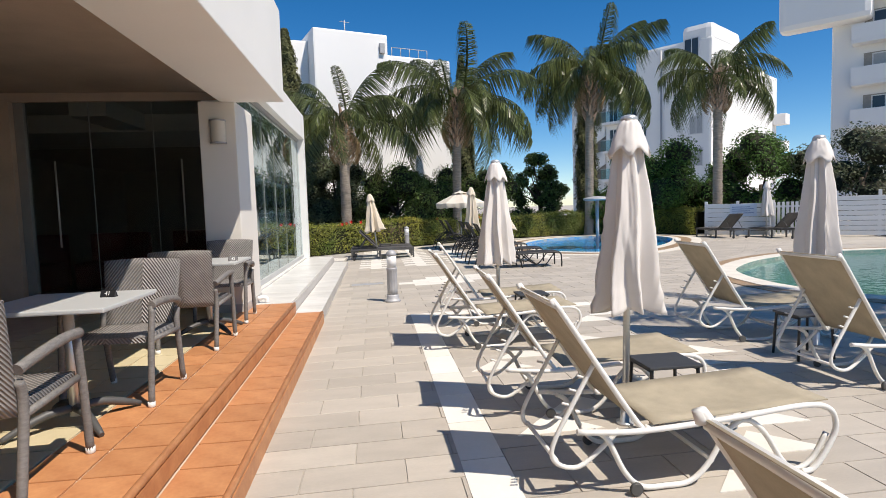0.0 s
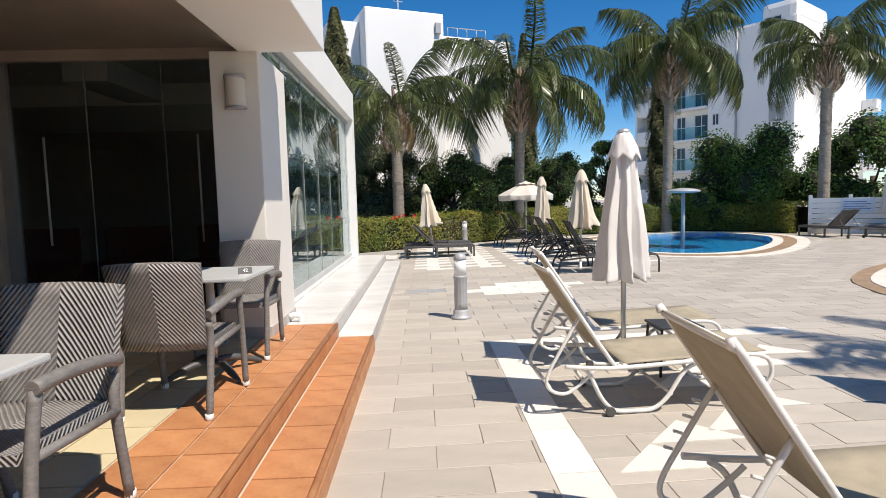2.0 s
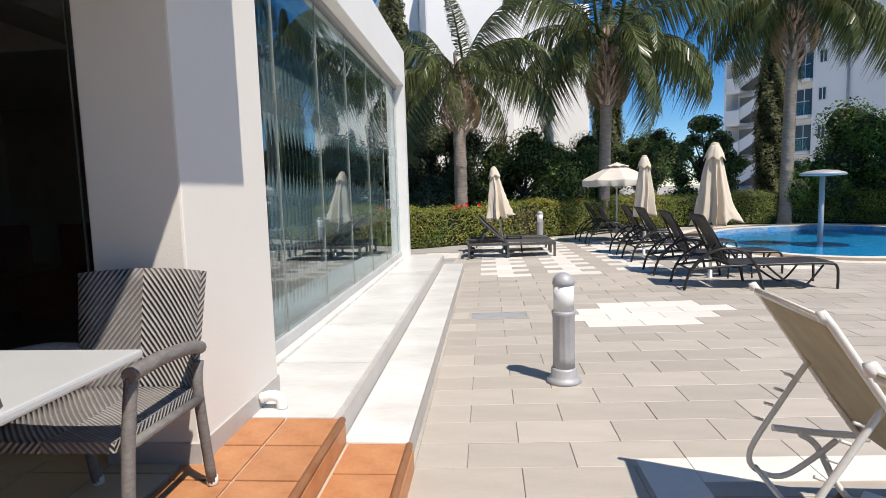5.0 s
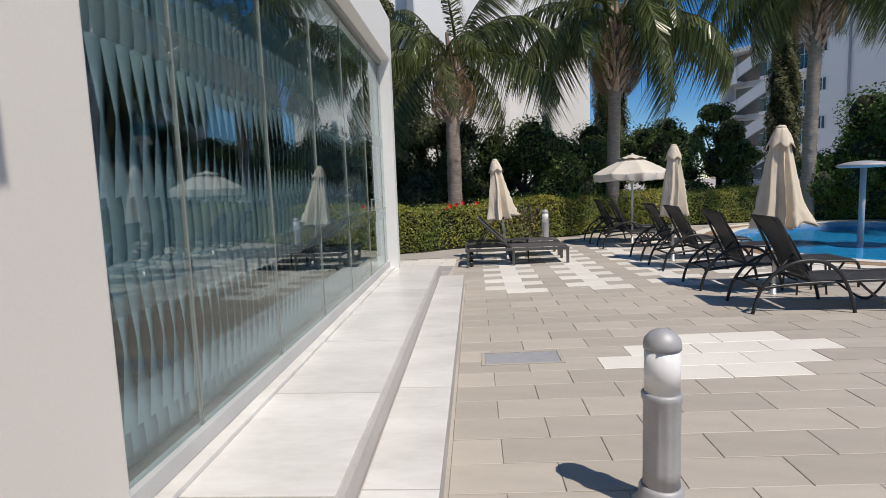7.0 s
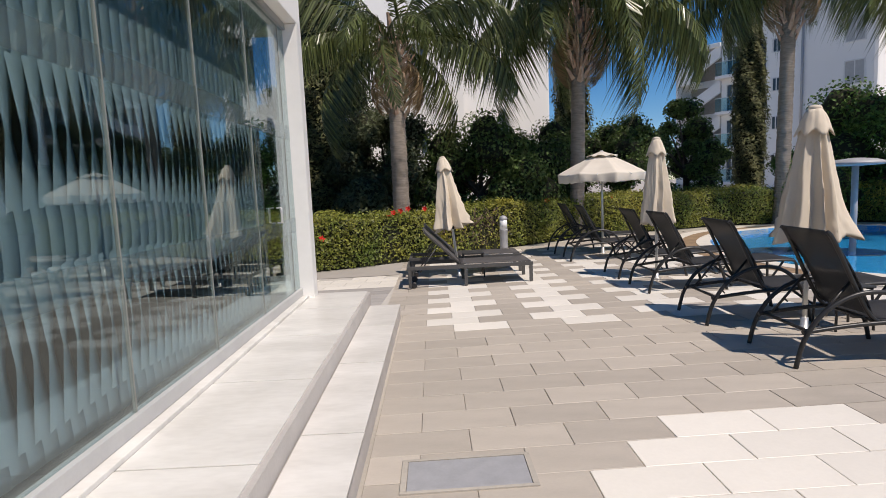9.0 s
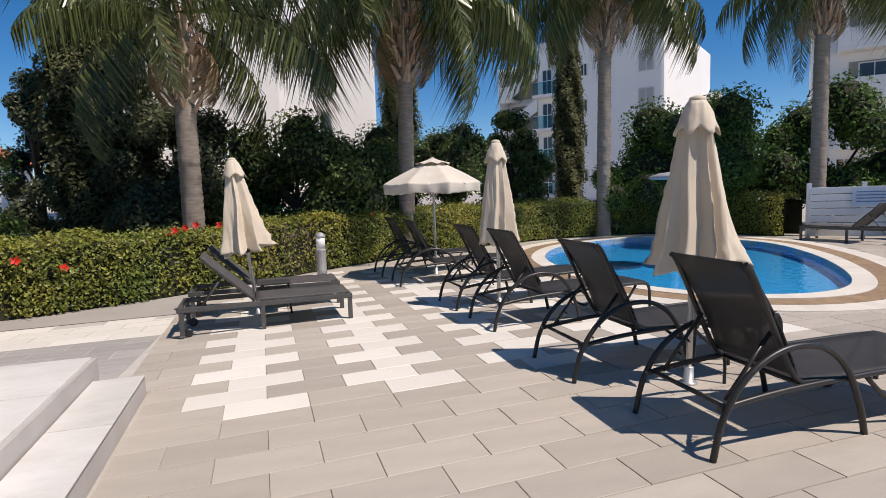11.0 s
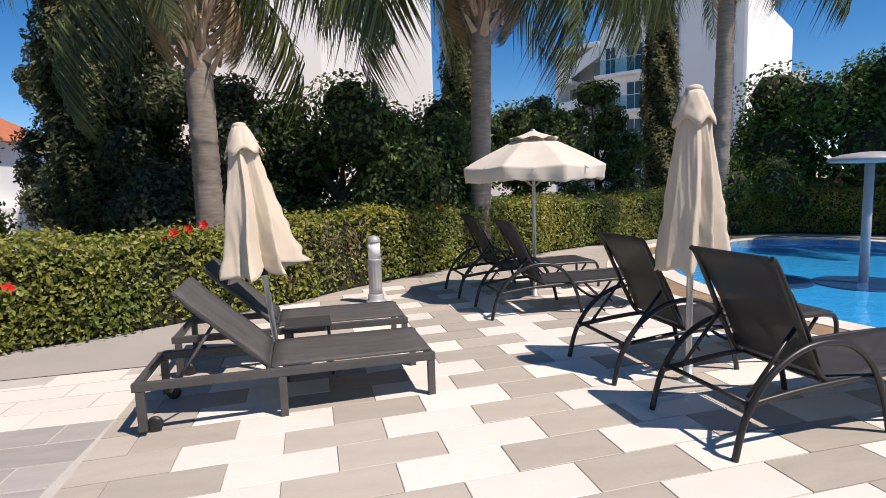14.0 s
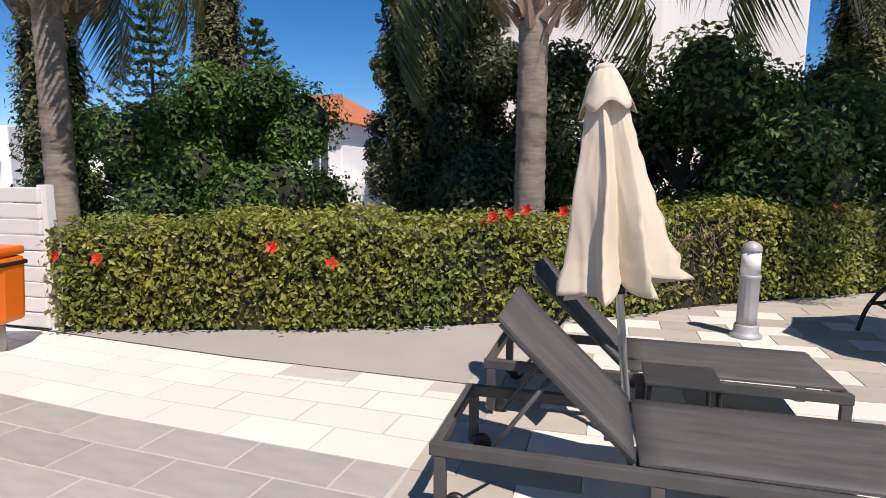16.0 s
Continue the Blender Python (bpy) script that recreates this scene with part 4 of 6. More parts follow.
def black_lounger():
    """Rear feet at local x 0, foot end at x 1.92."""
    t = thing("black_lounger", "black tube sun lounger with arched arms and black mesh, back raised", "sun lounger", "black loungers by the pool")
    W = 0.31
    for s in (-1, 1):
        bm = bmesh.new()
        tube(bm, smooth_path([(0.0, s * (W + 0.03), 0.0), (0.06, s * (W + 0.03), 0.22), (0.20, s * (W + 0.03), 0.42), (0.42, s * (W + 0.03), 0.54), (0.66, s * (W + 0.03), 0.54), (0.84, s * (W + 0.03), 0.42), (0.95, s * (W + 0.03), 0.20), (1.0, s * (W + 0.03), 0.0)], 5), 0.018, 10)
        part("arm", bm, M_BTUBE, t)
        bm = bmesh.new()
        tube(bm, smooth_path([(0.06, s * W, 0.26), (0.5, s * W, 0.31), (1.2, s * W, 0.335), (1.78, s * W, 0.34), (1.90, s * W, 0.30), (1.92, s * W, 0.15), (1.92, s * W, 0.0)], 4), 0.017, 10)
        part("side_rail", bm, M_BTUBE, t)
        bm = bmesh.new()
        tube(bm, smooth_path([(1.05, s * (W - 0.02), 0.32), (1.2, s * (W - 0.02), 0.18), (1.42, s * (W - 0.02), 0.03), (1.55, s * (W - 0.02), 0.06), (1.75, s * (W - 0.02), 0.32)], 4), 0.014, 8)
        part("under_brace", bm, M_BTUBE, t)
        bm = bmesh.new()
        tube(bm, smooth_path([(0.62, s * (W - 0.015), 0.32), (0.52, s * (W - 0.015), 0.42), (0.28, s * (W - 0.015), 0.92), (0.22, s * (W - 0.015), 1.0)], 4), 0.016, 10)
        part("back_rail", bm, M_BTUBE, t)
        bm = bmesh.new()
        tube(bm, [(0.42, s * (W - 0.05), 0.62), (0.14, s * (W - 0.05), 0.28)], 0.011, 8)
        for q in range(3):
            x, z = 0.30 - 0.06 * q, 0.475 - 0.075 * q
            tube(bm, [(x, s * (W - 0.05), z), (x + 0.03, s * (W - 0.05), z - 0.03)], 0.007, 6)
        part("back_strut", bm, M_BTUBE, t)
    for x, z in ((0.10, 0.27), (0.62, 0.315), (1.88, 0.33)):
        bm = bmesh.new()
        tube(bm, [(x, -W, z), (x, W, z)], 0.014, 8)
        part("cross_bar", bm, M_BTUBE, t)
    bm = bmesh.new()
    sheet(bm, [[(0.60 + 1.28 * i / 12, (-1 + j / 3) * (W - 0.004), 0.335 + 0.02 * i / 12 - 0.03 * math.sin(math.pi * i / 12) * (1 - ((j - 3) / 3) ** 2)) for j in range(7)] for i in range(13)], 0.006)
    part("seat", bm, M_BSLING, t)
    bm = bmesh.new()
    sheet(bm, [[(0.57 - 0.35 * i / 10 + 0.035 * math.sin(math.pi * i / 10) - 0.05 * max(0, i / 10 - 0.85), (-1 + j / 3) * (W - 0.012) * (1 if i < 10 else 0.93), 0.37 + 0.64 * i / 10) for j in range(7)] for i in range(11)], 0.007)
    part("backrest", bm, M_BSLING, t)
    return t


def grey_lounger(up=0.85):
    t = thing("flat_lounger", "charcoal square-framed sun lounger, back raised, wheels at the head", "sun lounger", "charcoal loungers by the hedge")
    W, L, H = 0.33, 1.90, 0.34
    for s in (-1, 1):
        part("side_rail", B(0, L, s * W - 0.02, s * W + 0.02, H - 0.055, H, bev=0.006), M_GTUBE, t)
        for x in (0.02, 0.86, L - 0.055):
            part("leg", B(x, x + 0.05, s * W - 0.02, s * W + 0.02, 0.0 if x > 0.1 else 0.03, H - 0.056, bev=0.005), M_GTUBE, t)
        bm = bmesh.new()
        lathe(bm, [(0.03, -0.016), (0.048, -0.012), (0.05, 0), (0.048, 0.012), (0.03, 0.016)], 18)
        bmesh.ops.transform(bm, matrix=pose(0.10, s * (W - 0.045), 0.05, 90, 0, 0), verts=bm.verts)
        part("wheel", bm, M_BLACKP, t)
        bm = bmesh.new()
        tube(bm, [(0.80, s * (W - 0.03), H + 0.01), (0.28, s * (W - 0.03), up)], 0.014, 8)
        tube(bm, [(0.48, s * (W - 0.06), H + 0.30), (0.20, s * (W - 0.06), H - 0.10)], 0.01, 8)
        part("back_strut", bm, M_GTUBE, t)
    for x in (0.0, L - 0.05):
        part("end_rail", B(x + 0.002, x + 0.045, -W + 0.021, W - 0.021, H - 0.05, H - 0.004, bev=0.005), M_GTUBE, t)
    part("end_rail", B(0.78, 0.81, -W + 0.021, W - 0.021, H - 0.05, H - 0.01), M_GTUBE, t)
    bm = bmesh.new()
    sheet(bm, [[(0.82 + (L - 0.03 - 0.82) * i / 10, (-1 + j / 3) * (W - 0.012), H + 0.012 - 0.012 * math.sin(math.pi * i / 10) * (1 - ((j - 3) / 3) ** 2)) for j in range(7)] for i in range(11)], 0.012)
    part("seat", bm, M_GSLING, t)
    bm = bmesh.new()
    sheet(bm, [[(0.80 - 0.54 * i / 10 + 0.05 * max(0, i / 10 - 0.8), (-1 + j / 3) * (W - 0.014), H + 0.03 + (up - H) * i / 10) for j in range(7)] for i in range(11)], 0.014)
    part("backrest", bm, M_GSLING, t)
    return t


def side_table(wide=0.78):
    t = thing("side_table", "low black side table with slatted-look top", "table", "side tables between loungers")
    part("tabletop", B(-0.23 * wide, 0.23 * wide, -0.21 * wide, 0.21 * wide, 0.385, 0.405, bev=0.006), M_SLATE_TOP, t)
    for x in (-0.2 * wide, 0.2 * wide):
        bm = bmesh.new()
        tube(bm, smooth_path([(x * 1.1, -0.2 * wide, 0.0), (x, -0.18 * wide, 0.36), (x, -0.15 * wide, 0.375), (x, 0.15 * wide, 0.375), (x, 0.18 * wide, 0.36), (x * 1.1, 0.2 * wide, 0.0)], 3), 0.012, 8)
        part("leg", bm, M_BTUBE, t)
    return t


def bollard():
    t = thing("bollard_light", "grey fluted bollard lamp with white lens on round foot", "bollard light", "bollard lights")
    bm = bmesh.new()
    lathe(bm, [(0.13, 0), (0.13, 0.02), (0.115, 0.035), (0.10, 0.05), (0.098, 0.10), (0.088, 0.115)], 28)
    part("foot", bm, M_BOLL, t)
    bm = bmesh.new()
    lathe(bm, [(0.082, 0.115), (0.080, 0.20), (0.080, 0.50), (0.088, 0.52), (0.090, 0.54), (0.082, 0.55)], 48, lambda a, i: 1 + (0.035 * math.cos(12 * a) if i in (1, 2) else 0))
    part("post", bm, M_BOLL, t)
    bm = bmesh.new()
    lathe(bm, [(0.077, 0.55), (0.077, 0.745)], 28)
    part("lens", bm, M_BOLLW, t)
    bm = bmesh.new()
    lathe(bm, [(0.077, 0.746), (0.082, 0.748), (0.082, 0.768), (0.076, 0.792), (0.055, 0.818), (0.028, 0.832), (0.008, 0.836)], 28)
    part("cap", bm, M_BOLL, t)
    return t


def rattan_chair():
    """Faces local +y; rear feet at y 0."""
    t = thing("rattan_chair", "grey woven rattan armchair with chevron weave", "chair", "chairs on the terrace")
    for s in (-1, 1):
        bm = bmesh.new()
        tube(bm, smooth_path([(s * 0.25, -0.02, 0), (s * 0.255, 0.05, 0.42), (s * 0.255, 0.03, 0.55)], 4), 0.021, 10)
        part("rear_leg", bm, M_WICKP, t)
        bm = bmesh.new()
        tube(bm, smooth_path([(s * 0.27, 0.58, 0), (s * 0.275, 0.54, 0.40), (s * 0.28, 0.50, 0.64)], 4), 0.021, 10)
        part("front_leg", bm, M_WICKP, t)
        for x, y in ((s * 0.25, -0.02), (s * 0.27, 0.58)):
            bm = bmesh.new()
            lathe(bm, [(0.020, 0.0), (0.0235, 0.004), (0.0235, 0.035)], 12)
            bmesh.ops.translate(bm, verts=bm.verts, vec=(x, y, 0))
            part("foot_cap", bm, M_WTUBE, t, "pale plastic foot cap")
        bm = bmesh.new()
        tube(bm, smooth_path([(s * 0.26, 0.02, 0.60), (s * 0.285, 0.15, 0.635), (s * 0.29, 0.35, 0.655), (s * 0.285, 0.52, 0.65)], 4), 0.026, 10)
        part("armrest", bm, M_WICKP, t)
        bm = bmesh.new()
        tube(bm, [(s * 0.26, 0.05, 0.40), (s * 0.265, 0.53, 0.42)], 0.018, 8)
        part("seat_rail", bm, M_WICKP, t)
    bm = bmesh.new()
    sheet(bm, [[(-0.24 + 0.08 * j, 0.04 + 0.51 * i / 8, 0.43 - 0.015 * math.sin(math.pi * i / 8) * (1 - ((j - 3) / 3) ** 2)) for j in range(7)] for i in range(9)], 0.035)
    part("seat", bm, M_WICK, t)
    bm = bmesh.new()
    sheet(bm, [[((-1 + j / 4) * (0.235 + 0.03 * i / 9), 0.05 - 0.10 * i / 9 - 0.03 * (1 - ((j - 4) / 4) ** 2), 0.40 + 0.50 * i / 9 + 0.012 * (1 - ((j - 4) / 4) ** 2) * (i / 9)) for j in range(9)] for i in range(10)], 0.032)
    part("backrest", bm, M_WICK, t)
    return t


def text_mesh(word, size, material, parent, m):
    cu = bpy.data.curves.new("lettering", "FONT")
    cu.body, cu.size, cu.extrude, cu.align_x, cu.align_y = word, size, 0.0005, "CENTER", "CENTER"
    tmp = bpy.data.objects.new("lettering", cu)
    scene.collection.objects.link(tmp)
    me = bpy.data.meshes.new_from_object(tmp.evaluated_get(bpy.context.evaluated_depsgraph_get()))
    bpy.data.objects.remove(tmp)
    me.materials.append(material)
    o = new("lettering", me)
    o.parent, o.matrix_basis = parent, m
    return o


def cafe_table():
    t = thing("cafe_table", "square white-topped café table on a dark four-footed pedestal", "table", "tables on the terrace")
    part("tabletop", B(-0.37, 0.37, -0.37, 0.37, 0.715, 0.742, bev=0.008), M_TABLE, t)
    bm = bmesh.new()
    tube(bm, [(0, 0, 0.05), (0, 0, 0.40), (0, 0, 0.714)], 0.03, 14)
    part("column", bm, M_POLE, t)
    for k in range(4):
        a = math.pi / 4 + math.pi / 2 * k
        bm = bmesh.new()
        tube(bm, smooth_path([(0.02 * math.cos(a), 0.02 * math.sin(a), 0.10), (0.15 * math.cos(a), 0.15 * math.sin(a), 0.095), (0.30 * math.cos(a), 0.30 * math.sin(a), 0.045), (0.37 * math.cos(a), 0.37 * math.sin(a), 0.015)], 3), 0.02, 8, taper=[0.026] * 6 + [0.022, 0.020, 0.018, 0.015])
        part("foot", bm, M_GTUBE, t)
    return t


def number_card(word):
    t = thing("table_number", "small black folded table number card", "table number")
    bm = bmesh.new()
    v = [bm.verts.new(p) for p in ((-0.045, -0.02, 0), (0.045, -0.02, 0), (0.045, 0.02, 0), (-0.045, 0.02, 0), (-0.045, 0, 0.045), (0.045, 0, 0.045))]
    for f in ((0, 1, 5, 4), (3, 4, 5, 2), (0, 4, 3), (1, 2, 5), (0, 3, 2, 1)):
        bm.faces.new([v[k] for k in f])
    part("card", bm, M_BLACKP, t)
    text_mesh(word, 0.036, M_FRAMEW, t, Matrix.Translation((0, -0.0118, 0.0225)) @ pose(0, 0, 0, 66, 0, 0))
    return t


def put(ob, x, y, z=None, rz=0.0, lean=(0, 0)):
    g = gz(x) if z is None else z
    ob.matrix_basis = pose(x, y, g, lean[0], lean[1], rz)
    return ob


def again(ob, x, y, z=None, rz=0.0, lean=(0, 0)):
    return copy_thing(ob, pose(x, y, gz(x) if z is None else z, lean[0], lean[1], rz))


wl = put(white_lounger(), 0.48, 2.80, rz=1, lean=(0, -1.2))
for x, y, r, in ((0.40, 3.92, -2), (0.24, 5.85, 1), (0.45, 7.0, -4), (0.36, 0.75, 2), (2.86, 5.42, -3), (2.90, 3.83, 2)):
    again(wl, x, y, rz=r, lean=(0, -1.2 if x < 2 else 0))
ul = put(closed_umbrella("closed white canvas parasol on an aluminium pole", M_FABW, fat=0.92, seed=1, hem=0.76), 1.55, 3.38, lean=(0, 1.2))
ud = put(closed_umbrella("closed white canvas parasol with crumpled folds", M_FABW, fat=1.0, seed=3, hem=0.76), 1.41, 6.56, rz=40)
again(ul, 4.15, 4.82, rz=75)
again(ul, 14.2, 19.0, rz=10)
st = put(side_table(), 1.82, 3.38)
again(st, 1.78, 6.43)
again(st, 3.75, 4.5)
again(st, 3.35, 13.47)

bl = put(black_lounger(), 2.27, 12.78, rz=-3)
for x, y, r in ((2.24, 14.09, -2), (2.29, 15.73, 1), (2.28, 16.85, 0), (2.09, 18.89, -2), (2.04, 20.08, 0)):
    again(bl, x, y, rz=r)
uc = put(closed_umbrella("closed cream canvas parasol with hanging folds", M_FABC, wind=0.42, fat=1.15, seed=5, hem=0.80, folds=7, depth=1.3), 0.01, 17.66, rz=5, lean=(-6.0, -5.5))
put(closed_umbrella("closed cream canvas parasol with hanging folds", M_FABC, fat=1.0, seed=7, hem=0.80), 2.80, 16.42, rz=60)
put(closed_umbrella("closed cream canvas parasol with one fold blown out", M_FABC, wind=0.55, fat=1.2, seed=9, hem=0.82, folds=9, depth=1.15), 2.96, 13.42, rz=-25, lean=(0.5, 1))
put(open_umbrella(), 2.95, 19.5)
gl = put(grey_lounger(), -0.82, 17.11, rz=1)
again(gl, -0.82, 18.2, rz=0)
again(st, 0.24, 17.66)
again(gl, 12.9, 18.5, rz=100)
again(gl, 14.3, 17.4, rz=100)
bo = put(bollard(), 0.19, 8.97)
again(bo, 1.05, 20.0)

rc = put(rattan_chair(), -1.75, 5.12, Z1)
again(rc, -1.80, 2.38, Z1, rz=3)
again(rc, -1.76, 4.24, Z1, rz=178)
again(rc, -1.79, 6.90, Z1, rz=181)
tb = put(cafe_table(), -1.86, 3.44, Z1)
again(tb, -1.80, 6.0, Z1)
put(number_card("42"), -1.50, 5.87, Z1 + 0.742, rz=25)
put(number_card("41"), -1.66, 3.52, Z1 + 0.742, rz=-10)

# wall lamp on the column
wlp = thing("wall_lamp", "grey half-round wall lamp on the column", "wall lamp")
bm = bmesh.new()
lathe(bm, [(0.085, 0), (0.09, 0.03), (0.09, 0.25), (0.085, 0.28)], 24)
for v in bm.verts:
    v.co.y = min(v.co.y, 0.02)
part("shade", bm, M_CREAMP, wlp)
for z in (-0.005, 0.265):
    bm = bmesh.new()
    lathe(bm, [(0.096, z), (0.096, z + 0.02)], 24)
    for v in bm.verts:
        v.co.y = min(v.co.y, 0.02)
    part("band", bm, M_BOLL, wlp)
wlp.location = (-1.885, 7.079, 2.35)

# floor lamp spout beside the column
sp = thing("drain_spout", "white plastic drain spout at the column foot", "drain")
bm = bmesh.new()
tube(bm, smooth_path([(0, 0, 0.06), (0.06, 0, 0.075), (0.11, 0, 0.06), (0.12, 0, 0.0)], 4), 0.03, 12)
part("elbow", bm, M_FENCE, sp)
sp.location = (-1.665, 7.75, Z1)

# mushroom shower in the shallow pool
ms = thing("mushroom_shower", "grey mushroom water feature standing in the shallow pool", "water feature")
bm = bmesh.new()
tube(bm, [(0, 0, -0.185), (0, 0, 0.6), (0, 0, 1.53)], 0.06, 18)
part("column", bm, M_BOLL, ms)
bm = bmesh.new()
lathe(bm, [(0.09, 1.50), (0.45, 1.515), (0.51, 1.545), (0.48, 1.585), (0.33, 1.63), (0.12, 1.655), (0.02, 1.66)], 36)
part("cap", bm, M_BOLL, ms)
ms.location = (7.9, 19.4, 0.06)

# litter bin
lb = thing("litter_bin", "orange plastic litter bin with black rim on a post", "bin")
bm = bmesh.new()
box(bm, -0.17, 0.17, -0.14, 0.14, 0.25, 0.80, bev=0.05)
for v in bm.verts:
    v.co.x *= 0.85 + 0.25 * (v.co.z - 0.25) / 0.55
part("tub", bm, M_ORANGE, lb)
part("rim", B(-0.19, 0.19, -0.15, 0.15, 0.72, 0.76, bev=0.015), M_BLACKP, lb)
bm = bmesh.new()
box(bm, -0.18, 0.18, -0.145, 0.145, 0.80, 0.88, bev=0.03)
part("hood", bm, M_ORANGE, lb)
bm = bmesh.new()
tube(bm, [(0, 0.03, 0), (0, 0.03, 0.26)], 0.03, 10)
part("post", bm, M_BOLL, lb)
bm = bmesh.new()
lathe(bm, [(0.06, 0), (0.06, 0.004)], 20)
bmesh.ops.transform(bm, matrix=pose(0, -0.141, 0.5, 90, 0, 0), verts=bm.verts)
part("emblem", bm, M_BLACKP, lb)
lb.location = (-4.92, 17.98, gz(-4.92))
lb.rotation_euler = (0, 0, radians(15))


# ---- planting ----
def rot_to(n, up=Vector((0, 0, 1))):
    return n.to_track_quat("Z", "Y").to_matrix()


def leaf_cloud(name, centres, normals, size, material, parent, seed, spread=0.5, aspect=0.55):
    """Many small pointed leaves as one joined part: each a folded pair of triangles."""
    rng = np.random.default_rng(seed)
    c, nrm = np.asarray(centres, float), np.asarray(normals, float)
    n = len(c)
    d = nrm + rng.normal(0, spread, (n, 3))
    d /= np.linalg.norm(d, axis=1)[:, None]
    a = rng.normal(0, 1, (n, 3))
    u = np.cross(d, a)
    u /= np.linalg.norm(u, axis=1)[:, None]
    v = np.cross(d, u)
    s = size * rng.uniform(0.6, 1.35, n)[:, None]
    p0, p1 = c - u * s * 0.5, c + u * s * 0.5
    q0 = c + v * s * aspect * 0.5 + d * s * 0.08
    q1 = c - v * s * aspect * 0.5 + d * s * 0.08
    V = np.stack([p0, q0, p1, q1], 1).reshape(-1, 3)
    F = np.arange(4 * n).reshape(n, 4)
    return poly_mesh(name, V.tolist(), F.tolist(), material, parent, "", "stuff")


HEDGE = [(-5.02, 18.60), (-3.6, 19.02), (-1.62, 19.68), (0.0, 20.45), (0.85, 21.1), (2.2, 21.9), (3.9, 22.85), (6.0, 23.85), (7.8, 24.3), (9.6, 24.4), (11.2, 23.9), (12.3, 22.6), (12.75, 21.2)]


def hedge_points(n, seed, path, depth, height, jit=0.06):
    """Random places on the front, top and back of a hedge along a path, with outward directions."""
    rng = np.random.default_rng(seed)
    pts = [Vector((*p, 0)) for p in path]
    segs = [(a, b, (b - a).length) for a, b in zip(pts, pts[1:])]
    tot = sum(s[2] for s in segs)
    C, N = [], []
    for _ in range(n):
        r = rng.uniform(0, tot)
        for a, b, L in segs:
            if r <= L:
                break
            r -= L
        t = (b - a) / L
        out = Vector((t.y, -t.x, 0))
        p = a + t * r
        q = rng.uniform()
        if q < 0.62 and rng.uniform() < 0.62 * math.exp(-((p.x - 0.55) / 0.6) ** 2):
            continue
        h = height * (1 + 0.05 * math.sin(p.x * 1.7) + 0.03 * math.sin(p.x * 5.1 + 1))
        bulge = 0.05 * math.sin(p.x * 2.3 + p.y) + 0.04 * math.sin(p.x * 6.0)
        if q < 0.62:
            z = rng.uniform(0.04, 1) * h
            o = p + out * (bulge + rng.normal(0, jit) - 0.06 * (z / h - 0.5) ** 2)
            C.append((o.x, o.y, z + gz(p.x)))
            N.append((out.x, out.y, 0.45))
        else:
            w = rng.uniform(0, depth)
            o = p - out * w
            C.append((o.x, o.y, h + rng.normal(0, jit * 0.8) + gz(p.x)))
            N.append((out.x * 0.25, out.y * 0.25, 1))
    return C, N


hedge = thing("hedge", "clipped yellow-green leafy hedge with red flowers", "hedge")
# solid core whose dark colour stands in for the hedge's inner shade
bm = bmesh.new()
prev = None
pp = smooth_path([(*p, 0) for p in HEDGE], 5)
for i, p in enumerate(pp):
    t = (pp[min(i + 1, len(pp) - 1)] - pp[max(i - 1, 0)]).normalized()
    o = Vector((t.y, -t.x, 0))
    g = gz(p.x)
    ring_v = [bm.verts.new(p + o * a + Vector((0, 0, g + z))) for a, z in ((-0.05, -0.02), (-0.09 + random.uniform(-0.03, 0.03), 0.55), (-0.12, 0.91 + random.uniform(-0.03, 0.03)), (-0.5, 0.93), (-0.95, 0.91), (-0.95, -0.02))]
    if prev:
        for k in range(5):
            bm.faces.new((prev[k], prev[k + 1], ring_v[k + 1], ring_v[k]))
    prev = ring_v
part("shade_core", bm, M_HEDGEC, hedge, "solid core, near-black for the shade within the hedge")
C, N = hedge_points(56000, 3, HEDGE, 0.95, 1.0)
leaf_cloud("leaves", C, N, 0.062, M_HEDGE, hedge, 5)


# a thin patch where the bare twigs show
bm = bmesh.new()
rng = np.random.default_rng(8)
for k in range(150):
    x = rng.uniform(-0.3, 1.4)
    y = 20.45 + 0.80 * x - 0.02 if x > 0 else 20.45 + 0.48 * x
    z = rng.uniform(0.05, 0.75)
    tube(bm, [(x, y + 0.10, z), (x + rng.uniform(-0.08, 0.08), y + 0.02, z + rng.uniform(0.05, 0.15)), (x + rng.uniform(-0.16, 0.16), y - 0.05, z + rng.uniform(0.1, 0.32))], 0.006, 5)
part("bare_twig", bm, M_TWIG, hedge, "bare brown twigs")


def flower(x, y, z, s):
    bm = bmesh.new()
    for k in range(5):
        a = 2 * math.pi * k / 5
        m = pose(0, 0, 0, 0, 0, math.degrees(a)) @ pose(0, 0, 0, 0, -25, 0)
        vs = [bm.verts.new(m @ Vector(q)) for q in ((0, 0, 0), (0.5 * s, -0.32 * s, 0.06 * s), (s, 0, 0), (0.5 * s, 0.32 * s, 0.06 * s))]
        bm.faces.new(vs)
    tube(bm, [(0, 0, 0), (0, 0, 0.9 * s)], 0.08 * s, 6)
    bmesh.ops.transform(bm, matrix=Matrix.Translation((x, y, z)) @ pose(0, 0, 0, 70, 0, random.uniform(-30, 30)), verts=bm.verts)
    part("flower", bm, M_FLOWER, hedge, "red hibiscus flower")


